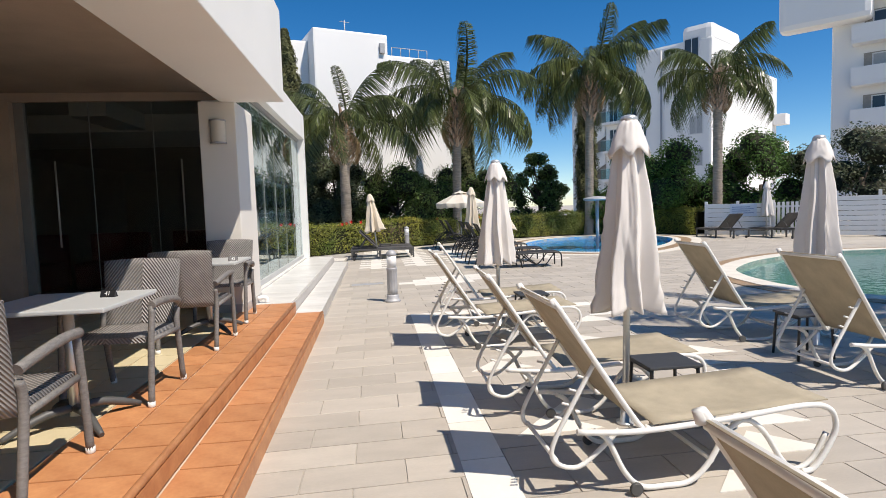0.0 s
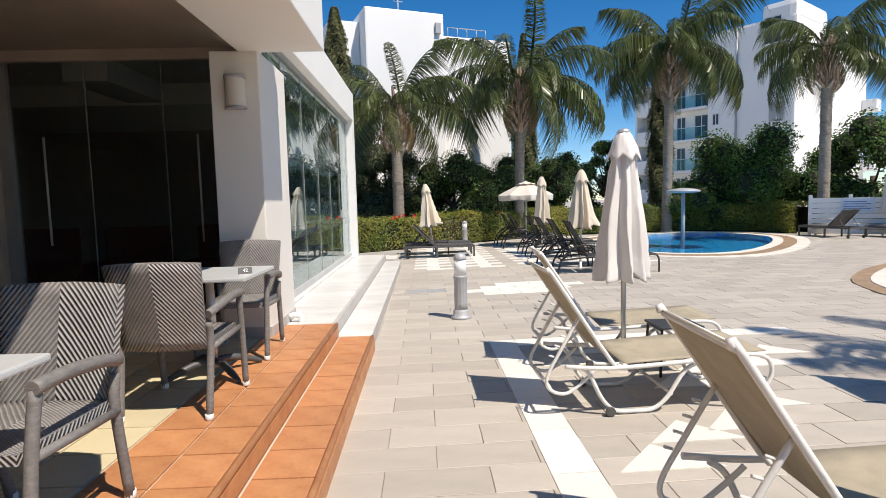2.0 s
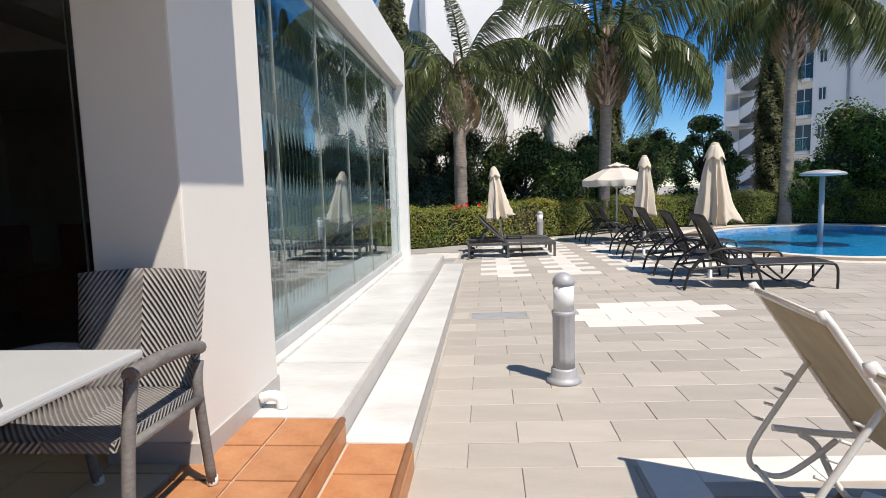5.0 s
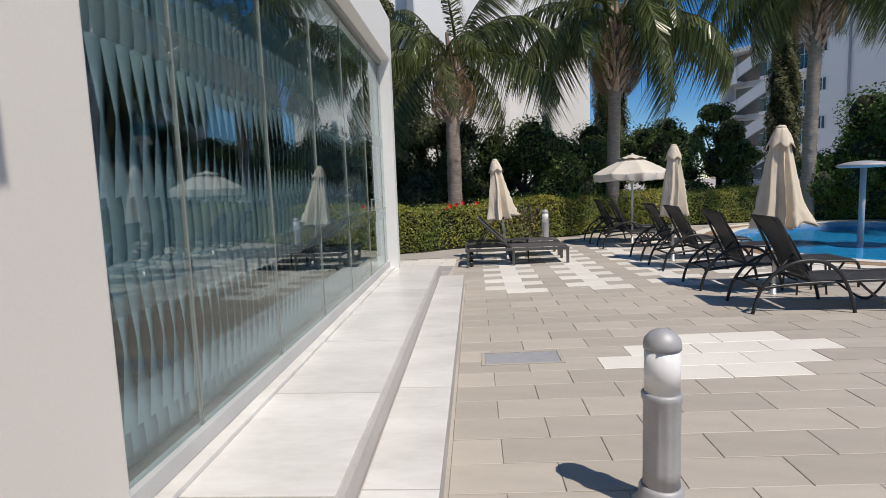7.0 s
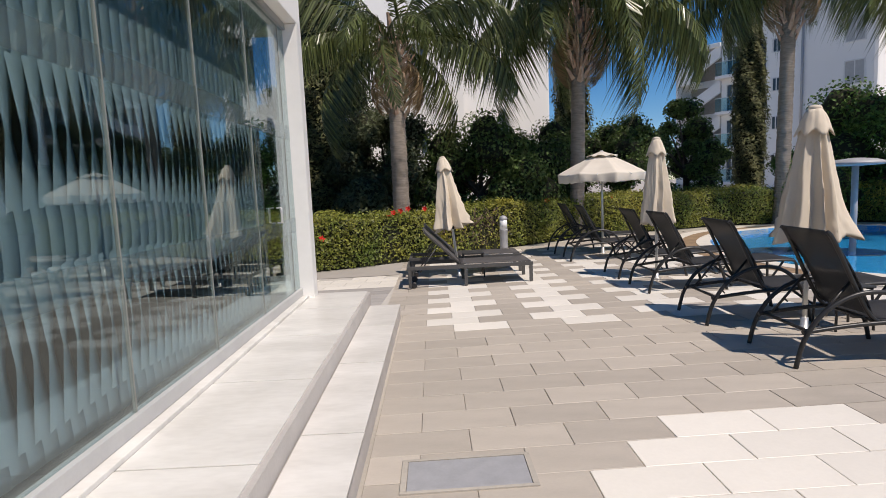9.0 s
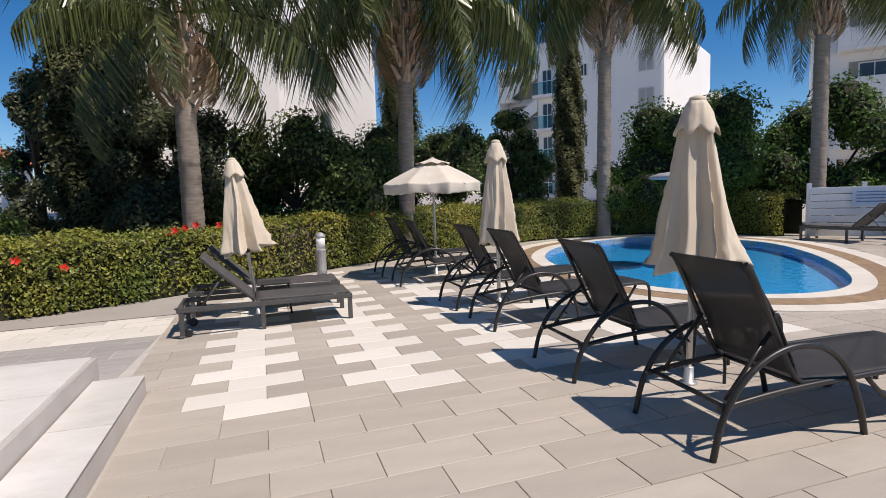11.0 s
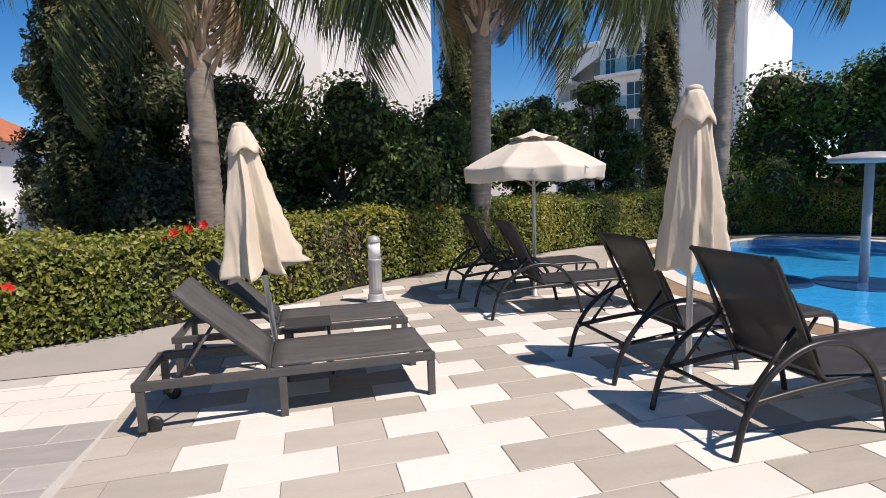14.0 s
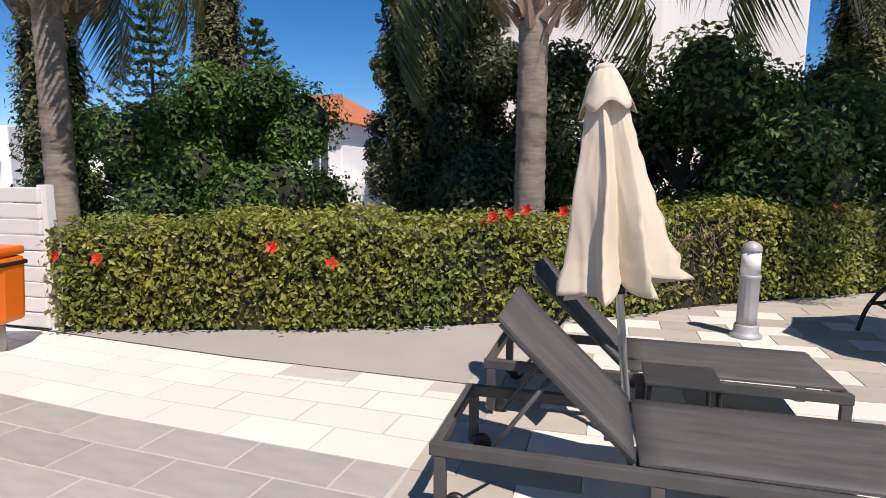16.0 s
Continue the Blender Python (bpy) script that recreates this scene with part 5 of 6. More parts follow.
for x, z in ((-3.05, 0.78), (-2.55, 0.62), (-4.9, 0.70), (-5.05, 0.52), (-4.55, 0.66), (-1.05, 1.08), (-1.2, 1.05), (-0.9, 1.12), (-0.55, 1.1), (-1.3, 0.98), (2.4, 1.1), (4.3, 1.1)):
    for (ax, ay), (bx, by) in zip(HEDGE, HEDGE[1:]):
        if ax <= x <= bx:
            flower(x, ay + (by - ay) * (x - ax) / (bx - ax) - 0.10 + (0.25 if z > 0.97 else 0), z * 0.95, 0.08)


def broad_tree(name, label, x, y, h, r, material, seed, n=5200, leaf=0.13, trunk=0.12, low=0.35, group=""):
    """A trunk with limbs, and leaves in uneven clumps at their ends."""
    rng = np.random.default_rng(seed)
    t = thing(name, label, "tree", group)
    bm = bmesh.new()
    tube(bm, [(0, 0, -0.1), (0.05, 0.02, h * 0.25), (0.0, 0.05, h * 0.5)], trunk, 8, taper=[trunk * 1.2, trunk, trunk * 0.7])
    clumps = []
    for k in range(26):
        a, e = rng.uniform(0, 2 * math.pi), rng.uniform(0, 1)
        z = h * (low + (0.92 - low) * e)
        rad = r * (0.35 + 0.65 * math.sin(math.pi * min(1, 0.18 + 0.75 * e))) * rng.uniform(0.45, 0.95)
        c = Vector((rad * math.cos(a), rad * math.sin(a), z))
        clumps.append((c, r * rng.uniform(0.24, 0.42)))
        if k % 2 == 0:
            tube(bm, [(0, 0, h * 0.25 + 0.2 * h * e), tuple(c * 0.55 + Vector((0, 0, h * 0.18))), tuple(c)], 0.03, 6, taper=[trunk * 0.45, trunk * 0.28, 0.012])
    part("trunk", bm, M_WOOD, t)
    C, N = [], []
    per = int(2.6 * n) // len(clumps)
    for c, cr in clumps:
        d = rng.normal(0, 1, (per, 3))
        d /= np.linalg.norm(d, axis=1)[:, None]
        q = rng.uniform(0.66, 1.12, per)[:, None] * np.array([cr, cr, cr * 0.85])
        C.append(np.array(c) + d * q)
        N.append(d + np.array([0, 0, 0.35]))
    leaf_cloud("crown", np.concatenate(C), np.concatenate(N), leaf * 0.80, material, t, seed + 1, 0.6)
    # dark lumps inside the clumps paint the shade between the leaves
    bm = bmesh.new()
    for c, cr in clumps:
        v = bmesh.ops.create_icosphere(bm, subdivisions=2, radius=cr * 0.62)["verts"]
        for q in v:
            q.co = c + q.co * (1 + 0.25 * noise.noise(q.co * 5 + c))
    part("inner_crown", bm, M_HEDGEC, t, "solid core coloured dark for the shade inside the crown")
    t.location = (x, y, gz(x))
    return t


def cypress(x, y, h, r, seed, n=6500, material=None):
    rng = np.random.default_rng(seed)
    t = thing("cypress_tree", "tall narrow dark green cypress", "tree", "cypresses behind the hedge")
    bm = bmesh.new()
    tube(bm, [(0, 0, -0.1), (0, 0, h * 0.5), (0, 0, h * 0.97)], 0.1, 8, taper=[0.16, 0.10, 0.02])
    part("trunk", bm, M_WOOD, t)
    e = rng.uniform(0.03, 1, n) ** 0.9
    a = rng.uniform(0, 2 * math.pi, n)
    prof = np.sin(np.pi * np.clip(e * 0.80 + 0.17, 0, 1)) ** 0.8 * (1 - 0.25 * e)
    lump = 1 + 0.16 * np.sin(a * 5 + e * 23) + 0.10 * np.sin(a * 3 - e * 41) + rng.normal(0, 0.06, n)
    rad = r * prof * lump * rng.uniform(0.80, 1.04, n)
    C = np.stack([rad * np.cos(a), rad * np.sin(a), e * h], 1)
    N = np.stack([np.cos(a), np.sin(a), np.full(n, 0.9)], 1)
    leaf_cloud("crown", C, N, 0.14, material or M_CYP, t, seed + 1, 0.45, 0.4)
    # dark lumpy core, coloured as the shaded inside of the cypress
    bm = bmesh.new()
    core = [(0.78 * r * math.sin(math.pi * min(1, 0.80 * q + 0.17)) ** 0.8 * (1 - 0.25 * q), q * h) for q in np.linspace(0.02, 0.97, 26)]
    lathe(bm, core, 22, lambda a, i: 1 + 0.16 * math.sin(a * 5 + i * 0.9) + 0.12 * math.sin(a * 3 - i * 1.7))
    part("inner_crown", bm, M_HEDGEC, t, "solid core coloured dark for the shade inside the crown")
    t.location = (x, y, gz(x))
    return t


def frond_mesh(seed, L, droop, dry=False):
    """One feather frond along local +x: a bent rib with hanging leaflets."""
    rng = np.random.default_rng(seed)
    V, F = [], []
    n = 76
    up = 0.50

    def rib(s):
        return Vector((L * (s - 0.10 * s * s - 0.14 * droop * s ** 3), 0.06 * L * math.sin(s * 2 + seed), L * (up * s - droop * 0.62 * s * s)))

    pts = [rib(k / 14) for k in range(15)]
    for k in range(14):
        a, b = pts[k], pts[k + 1]
        w0, w1 = 0.014 * (1 - k / 15), 0.014 * (1 - (k + 1) / 15)
        i = len(V)
        V += [(a.x, a.y - w0, a.z), (a.x, a.y + w0, a.z), (b.x, b.y + w1, b.z), (b.x, b.y - w1, b.z), (a.x, a.y, a.z - w0), (b.x, b.y, b.z - w1)]
        F += [(i, i + 1, i + 2, i + 3), (i, i + 3, i + 5, i + 4), (i + 1, i + 4, i + 5, i + 2)]
    for k in range(n):
        s = 0.12 + 0.87 * k / (n - 1)
        p = rib(s)
        t = (rib(min(s + 0.02, 1.0)) - rib(s - 0.02)).normalized()
        for side in (-1, 1):
            ll = L * 0.26 * (math.sin(math.pi * min(1, 0.18 + 0.80 * s)) ** 0.6) * rng.uniform(0.8, 1.15)
            out = Vector((0, side, 0)) * rng.uniform(0.40, 0.75) + t * 0.55 + Vector((0, 0, rng.uniform(-0.30, 0.30)))
            out.normalize()
            w = 0.0054 * rng.uniform(0.8, 1.3)
            mid = p + out * ll * 0.36 + Vector((0, 0, -0.20 * ll))
            tip = p + out * ll * 0.46 + Vector((0, 0, -1.15 * ll * rng.uniform(0.6, 1.25)))
            i = len(V)
            V += [tuple(p - t * w * 0.5), tuple(p + t * w * 0.5), tuple(mid + t * w), tuple(mid - t * w), tuple(tip)]
            F += [(i, i + 1, i + 2, i + 3), (i + 3, i + 2, i + 4)]
    me = bpy.data.meshes.new("frond")
    me.from_pydata(V, [], F)
    me.materials.append(M_DRYFR if dry else M_FROND)
    return me


FRONDS = [frond_mesh(11, 1.0, 0.90), frond_mesh(12, 1.0, 1.12), frond_mesh(13, 1.0, 1.32), frond_mesh(14, 1.0, 0.72)]
DRY = frond_mesh(21, 1.0, 1.2, True)


def palm(x, y, zc, L, seed, label, r=0.16, nf=26, gold=False, lean=(0, 0), boots=1.3, dry=3):
    rng = np.random.default_rng(seed)
    t = thing("palm_tree", label, "palm tree", "palms round the pool")
    bm = bmesh.new()
    prof = []
    k = 0
    z = -0.1
    top = zc - boots * 0.75
    while z < top:
        prof += [(r * (1.12 - 0.14 * z / zc) * (1 + 0.25 * max(0, 1 - (z + 0.1) / 0.6)), z), (r * (1.06 - 0.14 * z / zc) * (1 + 0.25 * max(0, 1 - (z + 0.1) / 0.6)), z + 0.09)]
        z += rng.uniform(0.10, 0.15)
    prof.append((r * 0.92, top + 0.1))
    prof.append((r * 0.9, zc))
    lathe(bm, prof, 18, lambda a, i: 1 + 0.03 * math.sin(5 * a + i))
    part("trunk", bm, M_TRUNK, t, "grey ringed trunk")
    # old leaf bases
    bm = bmesh.new()
    for k in range(64):
        a = 2.4 * k + rng.uniform(-0.2, 0.2)
        z = top - 0.05 + boots * 0.95 * k / 64
        o = Vector((math.cos(a), math.sin(a), 0))
        sd = Vector((-math.sin(a), math.cos(a), 0))
        b0 = o * r * (0.85) + Vector((0, 0, z))
        rr = r * (1.35 + 1.15 * math.sin(math.pi * min(1, 0.15 + k / 85)))
        tip = o * rr + Vector((0, 0, z + rng.uniform(0.18, 0.42)))
        w = rng.uniform(0.05, 0.09)
        v = [bm.verts.new(q) for q in (b0 - sd * w, b0 + sd * w, tip + sd * w * 0.5, tip - sd * w * 0.5, b0 + o * 0.05 - Vector((0, 0, 0.06)), tip + o * 0.035)]
        for f in ((0, 3, 2, 1), (0, 4, 5, 3), (4, 1, 2, 5), (0, 1, 4), (3, 5, 2)):
            bm.faces.new([v[i] for i in f])
    for k in range(40):
        a, z = rng.uniform(0, 2 * math.pi), top + boots * rng.uniform(0.25, 0.85)
        o = Vector((math.cos(a), math.sin(a), 0))
        h, w = rng.uniform(0.25, 0.6), rng.uniform(0.012, 0.03)
        tube(bm, smooth_path([o * r * 1.2 + Vector((0, 0, z)), o * r * rng.uniform(1.7, 2.3) + Vector((0, 0, z - 0.05)), o * r * rng.uniform(1.5, 2.1) + Vector((0, 0, z - h))], 2), w, 5)
    part("husk", bm, M_BOOT, t, "shaggy brown old leaf bases")
    for k in range(nf):
        a = 137.5 * k + rng.uniform(-12, 12)
        e = k / nf
        tilt = 62 - 76 * e ** 0.8 + rng.uniform(-6, 6)
        me = FRONDS[3 if e < 0.2 else int(rng.integers(0, 3))]
        o = new("frond", me)
        o.parent = t
        s = L * rng.uniform(0.85, 1.12)
        o.matrix_basis = pose(0, 0, zc + boots * 0.1 - 0.15 * e, 0, 0, a) @ pose(0.06, 0, 0, rng.uniform(-15, 15), -tilt + 22, 0) @ Matrix.Scale(s, 4)
    for k in range(dry):
        o = new("dry_frond", DRY)
        o.parent = t
        o.matrix_basis = pose(0, 0, zc - 0.2, 0, 0, 150 * k + rng.uniform(0, 60)) @ pose(0.1, 0, 0, 0, 55 + rng.uniform(-8, 12), 0) @ Matrix.Scale(L * 0.5, 4)
    if gold:
        bm = bmesh.new()
        for k in range(70):
            a, b = rng.uniform(-0.5, 0.5), rng.uniform(0.3, 0.75)
            tube(bm, smooth_path([(r, 0, zc - 0.1), (r + 0.45, a * 0.35, zc + 0.12), (r + 0.55 + 0.3 * b, a * 0.7, zc - 0.15 - 0.3 * b)], 2), 0.012, 4)
        bmesh.ops.rotate(bm, verts=bm.verts, matrix=Matrix.Rotation(radians(-50), 3, "Z"))
        part("fruit_stalk", bm, M_GOLD, t, "golden dry fruit stalk")
    t.matrix_basis = pose(x, y, gz(x), lean[0], lean[1], 0)
    return t


PL = "feather palm with arching fronds and ringed grey trunk"
palm(-1.15, 22.2, 4.85, 3.6, 31, PL, r=0.19, nf=18, boots=2.1)
palm(3.25, 22.7, 5.6, 4.2, 32, PL, r=0.17, nf=24, boots=2.3, lean=(0, 1.5))
palm(9.5, 24.3, 7.0, 3.9, 33, "feather palm with golden dry fruit stalk and ringed trunk", r=0.18, nf=28, gold=True, boots=2.5, lean=(0, 1))
palm(13.5, 20.9, 6.2, 3.2, 34, PL, r=0.17, nf=19, boots=1.7)
palm(-7.75, 21.0, 5.2, 3.7, 35, PL, r=0.19, nf=20, dry=6, boots=2.0)
palm(-34.5, 36.8, 5.6, 2.3, 37, "far feather palm against the sky", r=0.2, nf=22)
palm(8.1, 3.1, 6.3, 3.2, 36, PL, r=0.17, nf=26)

DT = "dense dark green broadleaf tree behind the hedge"
broad_tree("broadleaf_tree", DT, 0.9, 23.6, 3.1, 1.9, M_LEAF, 41, 9000, 0.13, low=0.12, group="trees behind the hedge")
broad_tree("broadleaf_tree", DT, 2.6, 24.8, 3.1, 1.7, M_LEAF, 42, 8000, 0.13, low=0.12, group="trees behind the hedge")
broad_tree("broadleaf_tree", DT, -1.6, 24.6, 3.7, 1.6, M_OLIVE, 43, 8000, 0.14, low=0.12, group="trees behind the hedge")
broad_tree("broadleaf_tree", "dark green bushy tree beside the red-roofed house", -6.3, 23.0, 3.2, 1.9, M_LEAFB, 44, 9000, 0.12, low=0.08, group="trees behind the hedge")
broad_tree("broadleaf_tree", DT, 5.6, 26.0, 3.3, 1.6, M_LEAF, 45, 6000, 0.14, low=0.10, group="trees behind the hedge")
broad_tree("broadleaf_tree", DT, -2.1, 25.2, 4.6, 1.4, M_OLIVE, 46, 6500, 0.13, low=0.12, group="trees behind the hedge")
broad_tree("citrus_tree", "rounded bright green leafy tree behind the pool", 13.2, 24.6, 3.9, 2.4, M_LEAFB, 47, 9000, 0.15, low=0.08, group="trees behind the pool")
broad_tree("citrus_tree", "rounded bright green leafy tree behind the pool", 16.8, 22.8, 4.0, 2.2, M_LEAFB, 48, 7000, 0.15, low=0.08, group="trees behind the pool")
broad_tree("olive_tree", "grey-green loose-leaved tree behind the fence", 19.0, 20.0, 4.2, 2.3, M_OLIVE, 49, 7000, 0.14, low=0.08, group="trees behind the pool")
broad_tree("olive_tree", "grey-green loose-leaved tree behind the fence", 20.5, 16.0, 4.0, 2.4, M_OLIVE, 50, 6000, 0.15, low=0.08, group="trees behind the pool")
broad_tree("broadleaf_tree", DT, 8.2, 27.5, 4.0, 1.3, M_LEAF, 51, 5000, 0.14, low=0.1, group="trees behind the hedge")
broad_tree("broadleaf_tree", DT, -9.8, 24.2, 2.8, 1.6, M_LEAF, 52, 5000, 0.14, low=0.08, group="trees behind the hedge")
broad_tree("olive_tree", "grey-green loose-leaved tree behind the hedge", -6.5, 31.0, 6.0, 1.3, M_OLIVE, 54, 6000, 0.14, low=0.1, group="trees behind the hedge")
broad_tree("shrub", "low green shrub under the palm", 10.4, 24.6, 1.9, 1.3, M_LEAFB, 53, 4500, 0.10, low=0.08)
cypress(-3.65, 25.6, 9.5, 0.95, 61, 20000)
cypress(4.4, 27.6, 8.8, 0.62, 62, 15000)
cypress(11.3, 29.2, 8.6, 0.62, 63, 15000)
cypress(-11.4, 24.0, 7.2, 0.72, 64, 9000)
cypress(-9.95, 27.5, 9.5, 0.72, 65, 12000)


def layered_pine(x, y, h, r, seed):
    """A straight stem with whorls of upturned feathery boughs."""
    rng = np.random.default_rng(seed)
    t = thing("pine_tree", "slim conifer with tiers of upturned feathery boughs", "tree", "conifers behind the hedge")
    bm = bmesh.new()
    tube(bm, [(0, 0, -0.1), (0, 0, h * 0.5), (0, 0, h)], 0.1, 8, taper=[0.15, 0.08, 0.012])
    C, N = [], []
    for k in range(15):
        e = 0.30 + 0.68 * k / 14
        L = r * (1 - e) ** 0.75 * 1.5 + 0.08
        for q in range(6):
            a = 2 * math.pi * q / 6 + 0.5 * k + rng.uniform(-0.2, 0.2)
            o = Vector((math.cos(a), math.sin(a), 0))
            p0, p1, p2 = Vector((0, 0, e * h)), o * L * 0.6 + Vector((0, 0, e * h - 0.05 * L)), o * L + Vector((0, 0, e * h + 0.28 * L))
            tube(bm, [p0, p1, p2], 0.012, 5)
            for _ in range(90):
                f = rng.uniform(0.15, 1)
                c = (p0.lerp(p1, f / 0.6) if f < 0.6 else p1.lerp(p2, (f - 0.6) / 0.4)) + Vector(rng.normal(0, 0.045, 3).tolist())
                C.append(tuple(c))
                N.append((0, 0, 1))
    part("trunk", bm, M_WOOD, t)
    leaf_cloud("crown", C, N, 0.19, M_LEAF, t, seed + 1, 0.5, 0.35)
    t.location = (x, y, gz(x))
    return t


layered_pine(-17.2, 33.0, 8.3, 2.0, 71)
layered_pine(-14.0, 35.2, 7.6, 1.8, 72)


# ---- fences ----
fence = thing("white_fence", "white horizontal slat fence panel", "fence", "white slat fences")
L2 = 4.0
for k in range(9):
    part("slat", B(-L2, 0, -0.02, 0.02, 0.03 + 0.146 * k, 0.03 + 0.146 * k + 0.138, bev=0.012), M_FENCE, fence)
for x in (-L2, -2.0, 0.0):
    part("post", B(x - 0.05, x + 0.05, 0.022, 0.11, 0, 1.36, bev=0.006), M_FENCE, fence)
put(fence, -5.10, 18.57, rz=2)


def low_fence(x, y, L, rz, h=1.3, pickets=False):
    f = thing("white_fence", "low white picket fence" if pickets else "low white slat fence by the pool", "fence", "white slat fences")
    if pickets:
        for k in range(int(L / 0.14)):
            part("picket", B(0.14 * k, 0.14 * k + 0.09, -0.012, 0.012, 0.08, h, bev=0.004), M_FENCE, f)
        for z in (0.25, h - 0.2):
            part("rail", B(0, L, 0.014, 0.05, z, z + 0.07, bev=0.004), M_FENCE, f)
    else:
        n = int(h / 0.17)
        for k in range(n):
            part("slat", B(0, L, -0.015, 0.015, 0.05 + 0.17 * k, 0.05 + 0.17 * k + 0.155, bev=0.008), M_FENCE, f)
    for x0 in (0, L / 2, L):
        part("post", B(x0 - 0.05, x0 + 0.05, 0.052, 0.14, 0, h + 0.08, bev=0.006), M_FENCE, f)
    put(f, x, y, rz=rz)
    return f


low_fence(12.75, 20.5, 2.2, -42, 1.25)
low_fence(14.45, 19.0, 1.8, -42, 1.25, True)
low_fence(15.85, 17.7, 2.4, -42, 1.5)
low_fence(17.7, 16.0, 2.4, -42, 1.2, True)
notice = thing("notice_sheet", "pale blue printed notice sheet on the fence", "notice")
part("sheet", B(0.85, 1.75, -0.022, -0.018, 0.75, 1.22), mat("notice_paper", (0.62, 0.70, 0.80), 0.6, var=0.1, bump=0), notice)
bm = bmesh.new()
for k in range(4):
    box(bm, 0.93, 1.65 - 0.12 * (k % 2), -0.0245, -0.0225, 0.86 + 0.075 * k, 0.885 + 0.075 * k)
part("printed_lines", bm, mat("notice_ink", (0.10, 0.22, 0.45), 0.7, bump=0), notice)
put(notice, 12.75, 20.5, rz=-42)
# shade sail beyond the main pool
sail = thing("shade_canopy", "cream flat shade canopy on posts beyond the pool", "canopy")
part("roof", B(0, 6, -1.5, 1.5, 2.30, 2.38, bev=0.02), M_FABC, sail)
for x, y in ((0.2, -1.3), (0.2, 1.3), (5.8, -1.3), (5.8, 1.3)):
    bm = bmesh.new()
    tube(bm, [(x, y, 0), (x, y, 2.30)], 0.04, 10)
    part("post", bm, M_POLE, sail)
put(sail, 18.2, 16.2, rz=-20)


# ---- buildings ----
def window(parent, x, y, z, w, h, face, dark=True, mull=1, rec=0.0):
    """A framed window standing proud of a facade; face: outward direction 's' (-y) or 'w' (-x) or 'e'."""
    m = {"s": pose(x, y, z), "w": pose(x, y, z, 0, 0, -90), "e": pose(x, y, z, 0, 0, 90)}[face]
    bm = bmesh.new()
    f = 0.07
    for q in ((-w / 2, -w / 2 + f, 0, h), (w / 2 - f, w / 2, 0, h), (-w / 2 + f, w / 2 - f, 0, f), (-w / 2 + f, w / 2 - f, h - f, h)):
        box(bm, q[0], q[1], -0.06, 0.10, q[2], q[3])
    for k in range(mull):
        xx = -w / 2 + w * (k + 1) / (mull + 1)
        box(bm, xx - 0.03, xx + 0.03, -0.05, 0.05, f, h - f)
    fr = part("window", bm, M_WINF, parent)
    fr.matrix_basis = m
    p = part("pane", box(bmesh.new(), -w / 2 + f, w / 2 - f, -0.02, 0.0, f, h - f), M_DARKW if dark else M_CURT, fr)
    return fr


def balcony(parent, x, y, z, w, d=1.1, glass=True, face="s"):
    b = part("balcony", B(x - w / 2, x + w / 2, y - d, y, z - 0.22, z, bev=0.02), M_FACADE, parent)
    if glass:
        g = part("balustrade", B(x - w / 2 + 0.03, x + w / 2 - 0.03, y - d + 0.02, y - d + 0.04, z + 0.03, z + 1.0), M_BALG, b)
        part("handrail", B(x - w / 2, x + w / 2, y - d + 0.01, y - d + 0.05, z + 1.0, z + 1.05), M_POLE, b)
    else:
        part("balustrade", B(x - w / 2, x + w / 2, y - d, y - d + 0.12, z + 0.001, z + 1.0, bev=0.02), M_FACADE, b)
    return b


wb = thing("white_building", "large plain white rendered building behind the palms", "building")
part("wall", B(-3.2, 0.55, 30.0, 42, -1, 10.15, bev=0.08), M_FACADE, wb)
part("wall", B(0.552, 4.25, 30.4, 42, -1, 9.3, bev=0.08), M_FACADE, wb)
part("wall", B(-4.6, -3.202, 31.0, 42, -1, 9.75, bev=0.08), M_FACADE, wb)
for x, z, y in ((-1.2, 5.5, 30.0), (-1.2, 2.6, 30.0), (1.9, 2.6, 30.4)):
    window(wb, x, y, z, 0.7, 0.9, "s")
part("vent_box", B(0.1, 0.35, 29.86, 30.02, 9.2, 9.7, bev=0.02), M_BOLL, wb)
bm = bmesh.new()
tube(bm, [(-1.0, 32, 10.1), (-1.0, 32, 11.3)], 0.03, 6)
tube(bm, [(-1.25, 32, 11.2), (-0.75, 32, 11.2)], 0.015, 6)
part("aerial", bm, M_BOLL, wb)
bm = bmesh.new()
for k in range(5):
    tube(bm, [(1.0 + 0.5 * k, 30.6, 9.3), (1.0 + 0.5 * k, 30.6, 9.75)], 0.02, 6)
tube(bm, [(1.0, 30.6, 9.75), (3.0, 30.6, 9.75)], 0.02, 6)
part("roof_rail", bm, M_BOLL, wb)

wb.matrix_basis = Matrix.Translation((4.25, 30.4, 0)) @ pose(0, 0, 0, 0, 0, 20) @ Matrix.Translation((-4.25, -30.4, 0))

ap = thing("apartment_building", "white apartment building with stair tower and glass balconies", "building")
part("wall", B(-6.9, 0, 0, 8, -1, 15.2, bev=0.25), M_FACADE, ap)
part("wall", B(-2.6, 0.004, -0.004, 6.5, 14.6, 16.4, bev=0.5), M_FACADE, ap, "raised rounded parapet")
part("wall", B(-6.9, -0.4, 8.002, 18, -1, 14.0, bev=0.2), M_FACADE, ap)
part("wall", B(-10.6, -6.902, 0.9, 12, -1, 13.6, bev=0.1), M_FACADE, ap)
part("wall", B(-14.2, -10.602, 2.4, 12, -1, 11.6, bev=0.1), M_FACADE, ap)
part("roof_slab", B(-14.3, -10.55, 0.6, 12.1, 11.602, 11.95, bev=0.06), M_FACADE, ap)
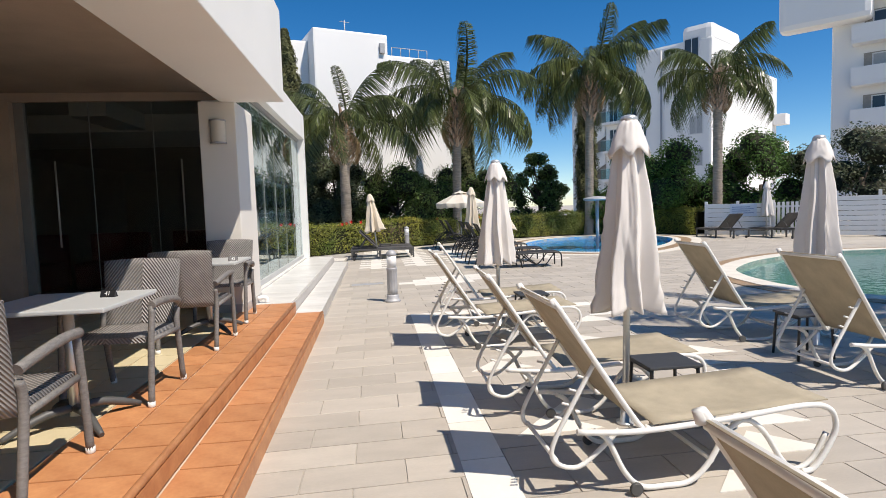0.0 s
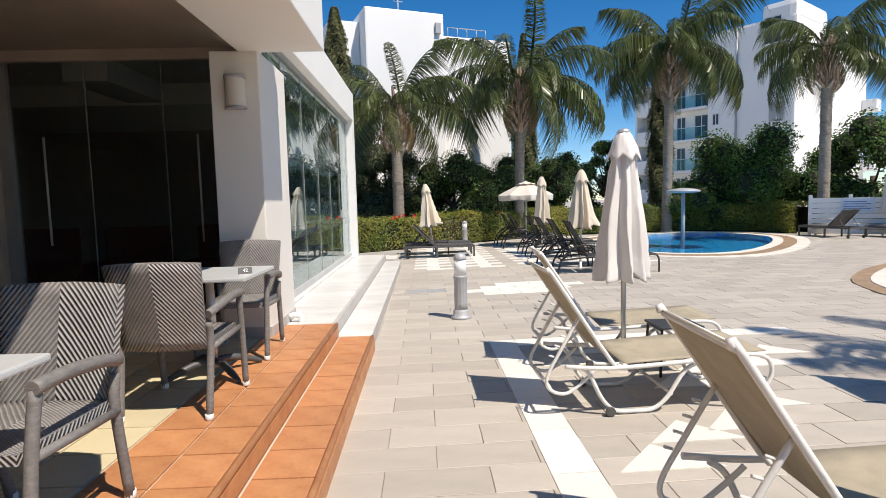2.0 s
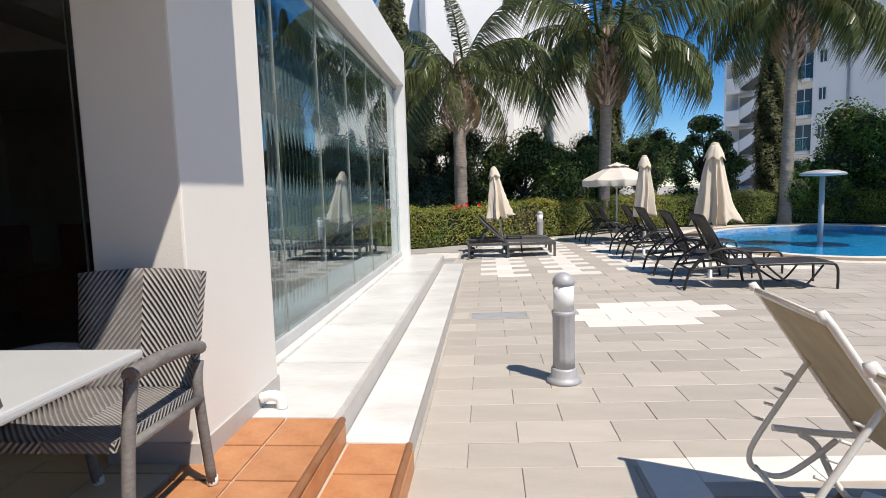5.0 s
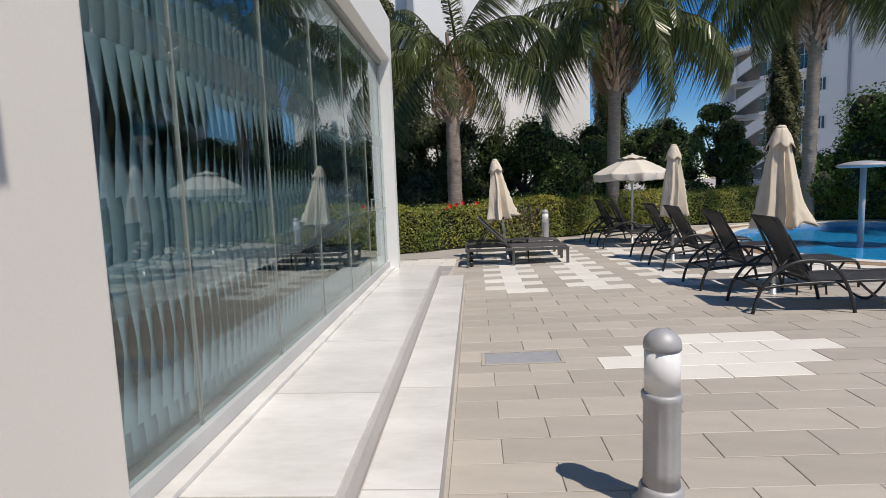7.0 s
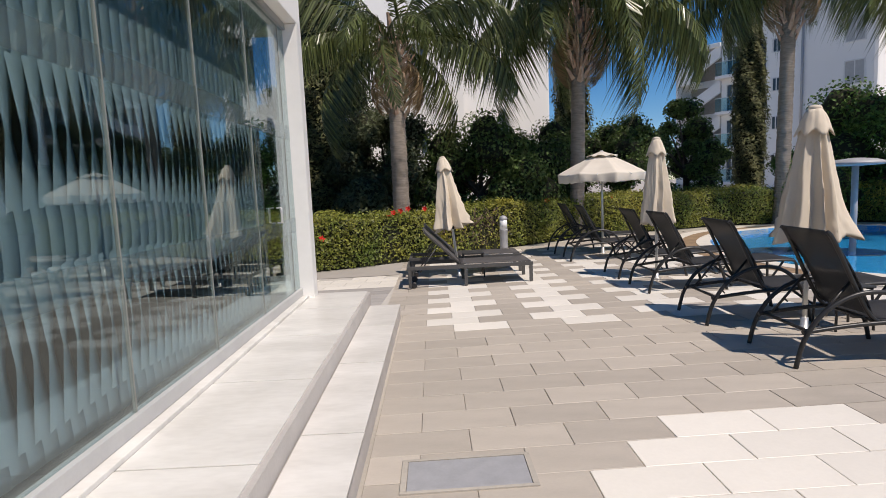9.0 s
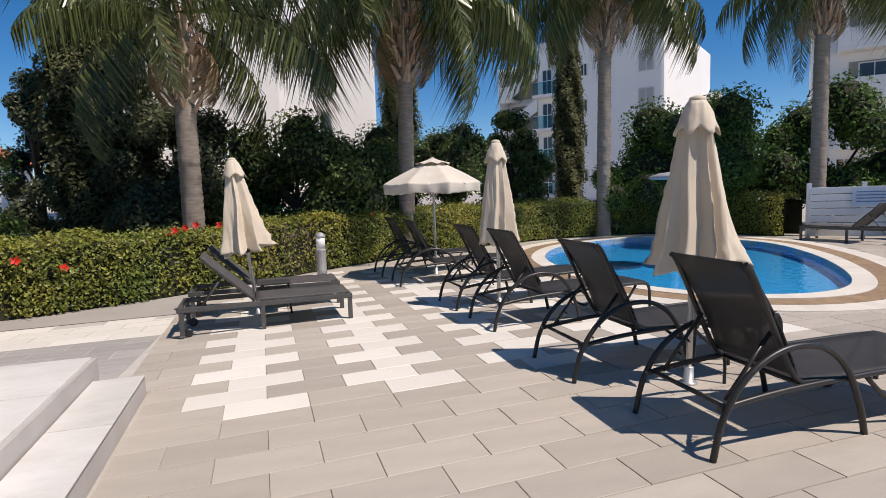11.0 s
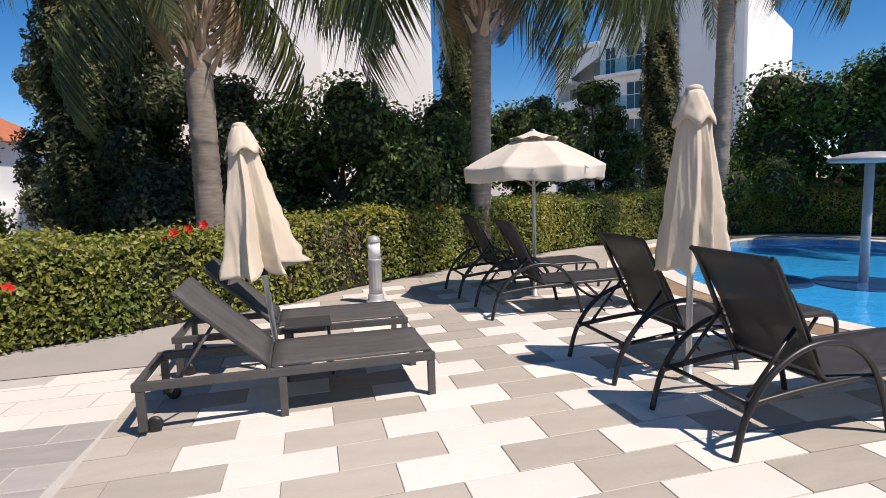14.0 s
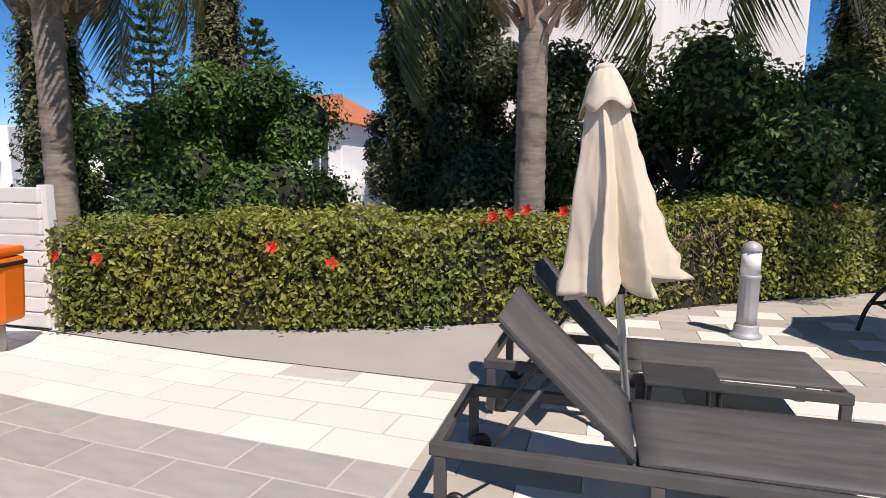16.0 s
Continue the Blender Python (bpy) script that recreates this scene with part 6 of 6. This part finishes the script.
for k in range(4):
    z = 0.95 + 2.75 * k
    balcony(ap, -8.75, 0.9, z, 3.6)
    window(ap, -9.7, 0.9, z + 0.05, 0.9, 2.1, "s")
    window(ap, -7.8, 0.9, z + 0.05, 1.3, 2.1, "s")
    # outside stairs: solid sloping balustrades before landings; dark sheets stand in for shaded openings
    bm = bmesh.new()
    v = [bm.verts.new(q) for q in ((-13.2, 0.75, z + 0.2), (-10.62, 0.75, z + 1.6), (-10.62, 0.75, z + 2.6), (-13.2, 0.75, z + 1.2), (-13.2, 0.95, z + 0.2), (-10.62, 0.95, z + 1.6), (-10.62, 0.95, z + 2.6), (-13.2, 0.95, z + 1.2))]
    for f in ((0, 1, 2, 3), (4, 7, 6, 5), (0, 4, 5, 1), (1, 5, 6, 2), (2, 6, 7, 3), (3, 7, 4, 0)):
        bm.faces.new([v[i] for i in f])
    part("stair_balustrade", bm, M_FACADE, ap)
    part("landing", B(-14.2, -12.9, 0.7, 2.39, z - 0.12, z + 0.1, bev=0.02), M_FACADE, ap)
    part("landing_wall", B(-14.2, -12.9, 0.6, 0.75, z + 0.102, z + 1.2, bev=0.02), M_FACADE, ap)
    part("stair_shade", B(-13.9, -10.8, 2.35, 2.395, z + 0.2, z + 2.4), M_ROOM, ap)
part("stair_pier", B(-14.3, -14.1, 0.6, 2.4, -1, 11.6, bev=0.03), M_FACADE, ap)
for k, z in enumerate((1.6, 4.35, 7.1, 9.85)):
    window(ap, -1.3, 0, z, 1.2, 1.6, "s", dark=False)
    window(ap, -6.1, 0, z + 0.3, 0.6, 1.0, "s")
window(ap, -1.7, -0.004, 13.2, 1.3, 2.1, "s")
bm = bmesh.new()
tube(bm, [(-4.4, -0.1, 0), (-4.4, -0.1, 14.8)], 0.09, 8)
part("downpipe", bm, M_BOLL, ap)
for z in (3.6, 6.4, 9.2):
    part("balcony", B(-0.39, 0.8, 16.6, 18.0, z - 0.2, z + 0.9, bev=0.04), M_FACADE, ap)
ap.matrix_basis = pose(28.5, 45.0, 0, 0, 0, -54)

bb = thing("balcony_building", "white apartment block with recessed balconies beyond the pool", "building")
part("wall", B(0, 19, 0, 2.2, -1, 17.5, bev=0.2), M_FACADE, bb)
part("overhang", B(-3.0, 2.3, -1.4, 0.2, 12.9, 17.5, bev=0.4), M_FACADE, bb)
for k in range(6):
    z = 0.6 + 2.75 * k
    for n, x in enumerate((2.8, 7.3, 11.8, 16.3)):
        # dark panel on the flat wall paints the shade of a balcony recess
        part("recess_shade", B(x - 1.0, x + 1.0, -0.06, 0.0, z, z + 2.0), M_ROOM, bb)
        window(bb, x + 0.2, -0.07, z + 0.02, 1.5, 1.9, "s", dark=(k + n) % 2 == 0)
        balcony(bb, x, -0.06, z, 3.2, 1.0, False)
bb.matrix_basis = pose(31.6, 36.0, 0, 0, 0, -48)

hs = thing("house", "white house with red clay tile roof behind the hedge", "house")
part("wall", B(-14.5, -9.2, 36.2, 44, -2, 3.55, bev=0.05), M_FACADE, hs)
part("wall", B(-9.8, -6.9, 35.2, 42, -2, 1.1, bev=0.05), M_FACADE, hs)
bm = bmesh.new()
v = [bm.verts.new(q) for q in ((-15.0, 35.7, 3.5), (-8.8, 35.7, 3.5), (-8.8, 44.5, 3.5), (-15.0, 44.5, 3.5), (-12.8, 40, 5.1), (-11.0, 40, 5.1))]
for f in ((0, 1, 5, 4), (1, 2, 5), (2, 3, 4, 5), (3, 0, 4), (0, 3, 2, 1)):
    bm.faces.new([v[i] for i in f])
rf = part("roof", bm, M_ROOFT, hs, "red clay tiles")
for k in range(31):
    x = -15.0 + 0.2 * k
    bm = bmesh.new()
    tube(bm, [(x, 35.66, 3.53), (-12.8 + (x + 15.0) / 6.2 * 1.8, 40, 5.14)], 0.06, 6)
    part("tile_course", bm, M_ROOFT, rf)
part("chimney", B(-13.6, -12.6, 38, 39, 3.9, 5.2, bev=0.03), M_FACADE, hs)
window(hs, -10.2, 36.2, 1.3, 0.9, 1.5, "s")
window(hs, -12.6, 36.2, 1.3, 0.9, 1.5, "s")
window(hs, -9.2, 35.2, -0.9, 0.7, 1.3, "s")
hs.location = (-1.6, 0, 0)
fb = thing("far_apartment", "far white apartment block with balconies", "building")
part("wall", B(-12, 0, 0, 9, -1, 4.3, bev=0.1), M_FACADE, fb)
for k in range(2):
    for x in (-9.8, -5.8, -1.8):
        window(fb, x, 0, 0.3 + 2.0 * k, 1.6, 1.5, "s")
        balcony(fb, x, 0, 0.2 + 2.0 * k, 2.6, 0.9, False)
fb.matrix_basis = pose(-36.3, 41.4, 0, 0, 0, 30)


# ---- paving pieces ----
def near_path(x, y):
    return -1.0 < x < 1.75 and 3.9 < y < 17.6


field(deck_cells(), deck, gz, {}, {"g": M_TILE, "w": M_TILEW}, near_path)
field(slate_cells(), slate, gz, {}, {"s": M_SLATE, "w": M_TILEW}, lambda x, y: x > -5.2 and y > 15.6)
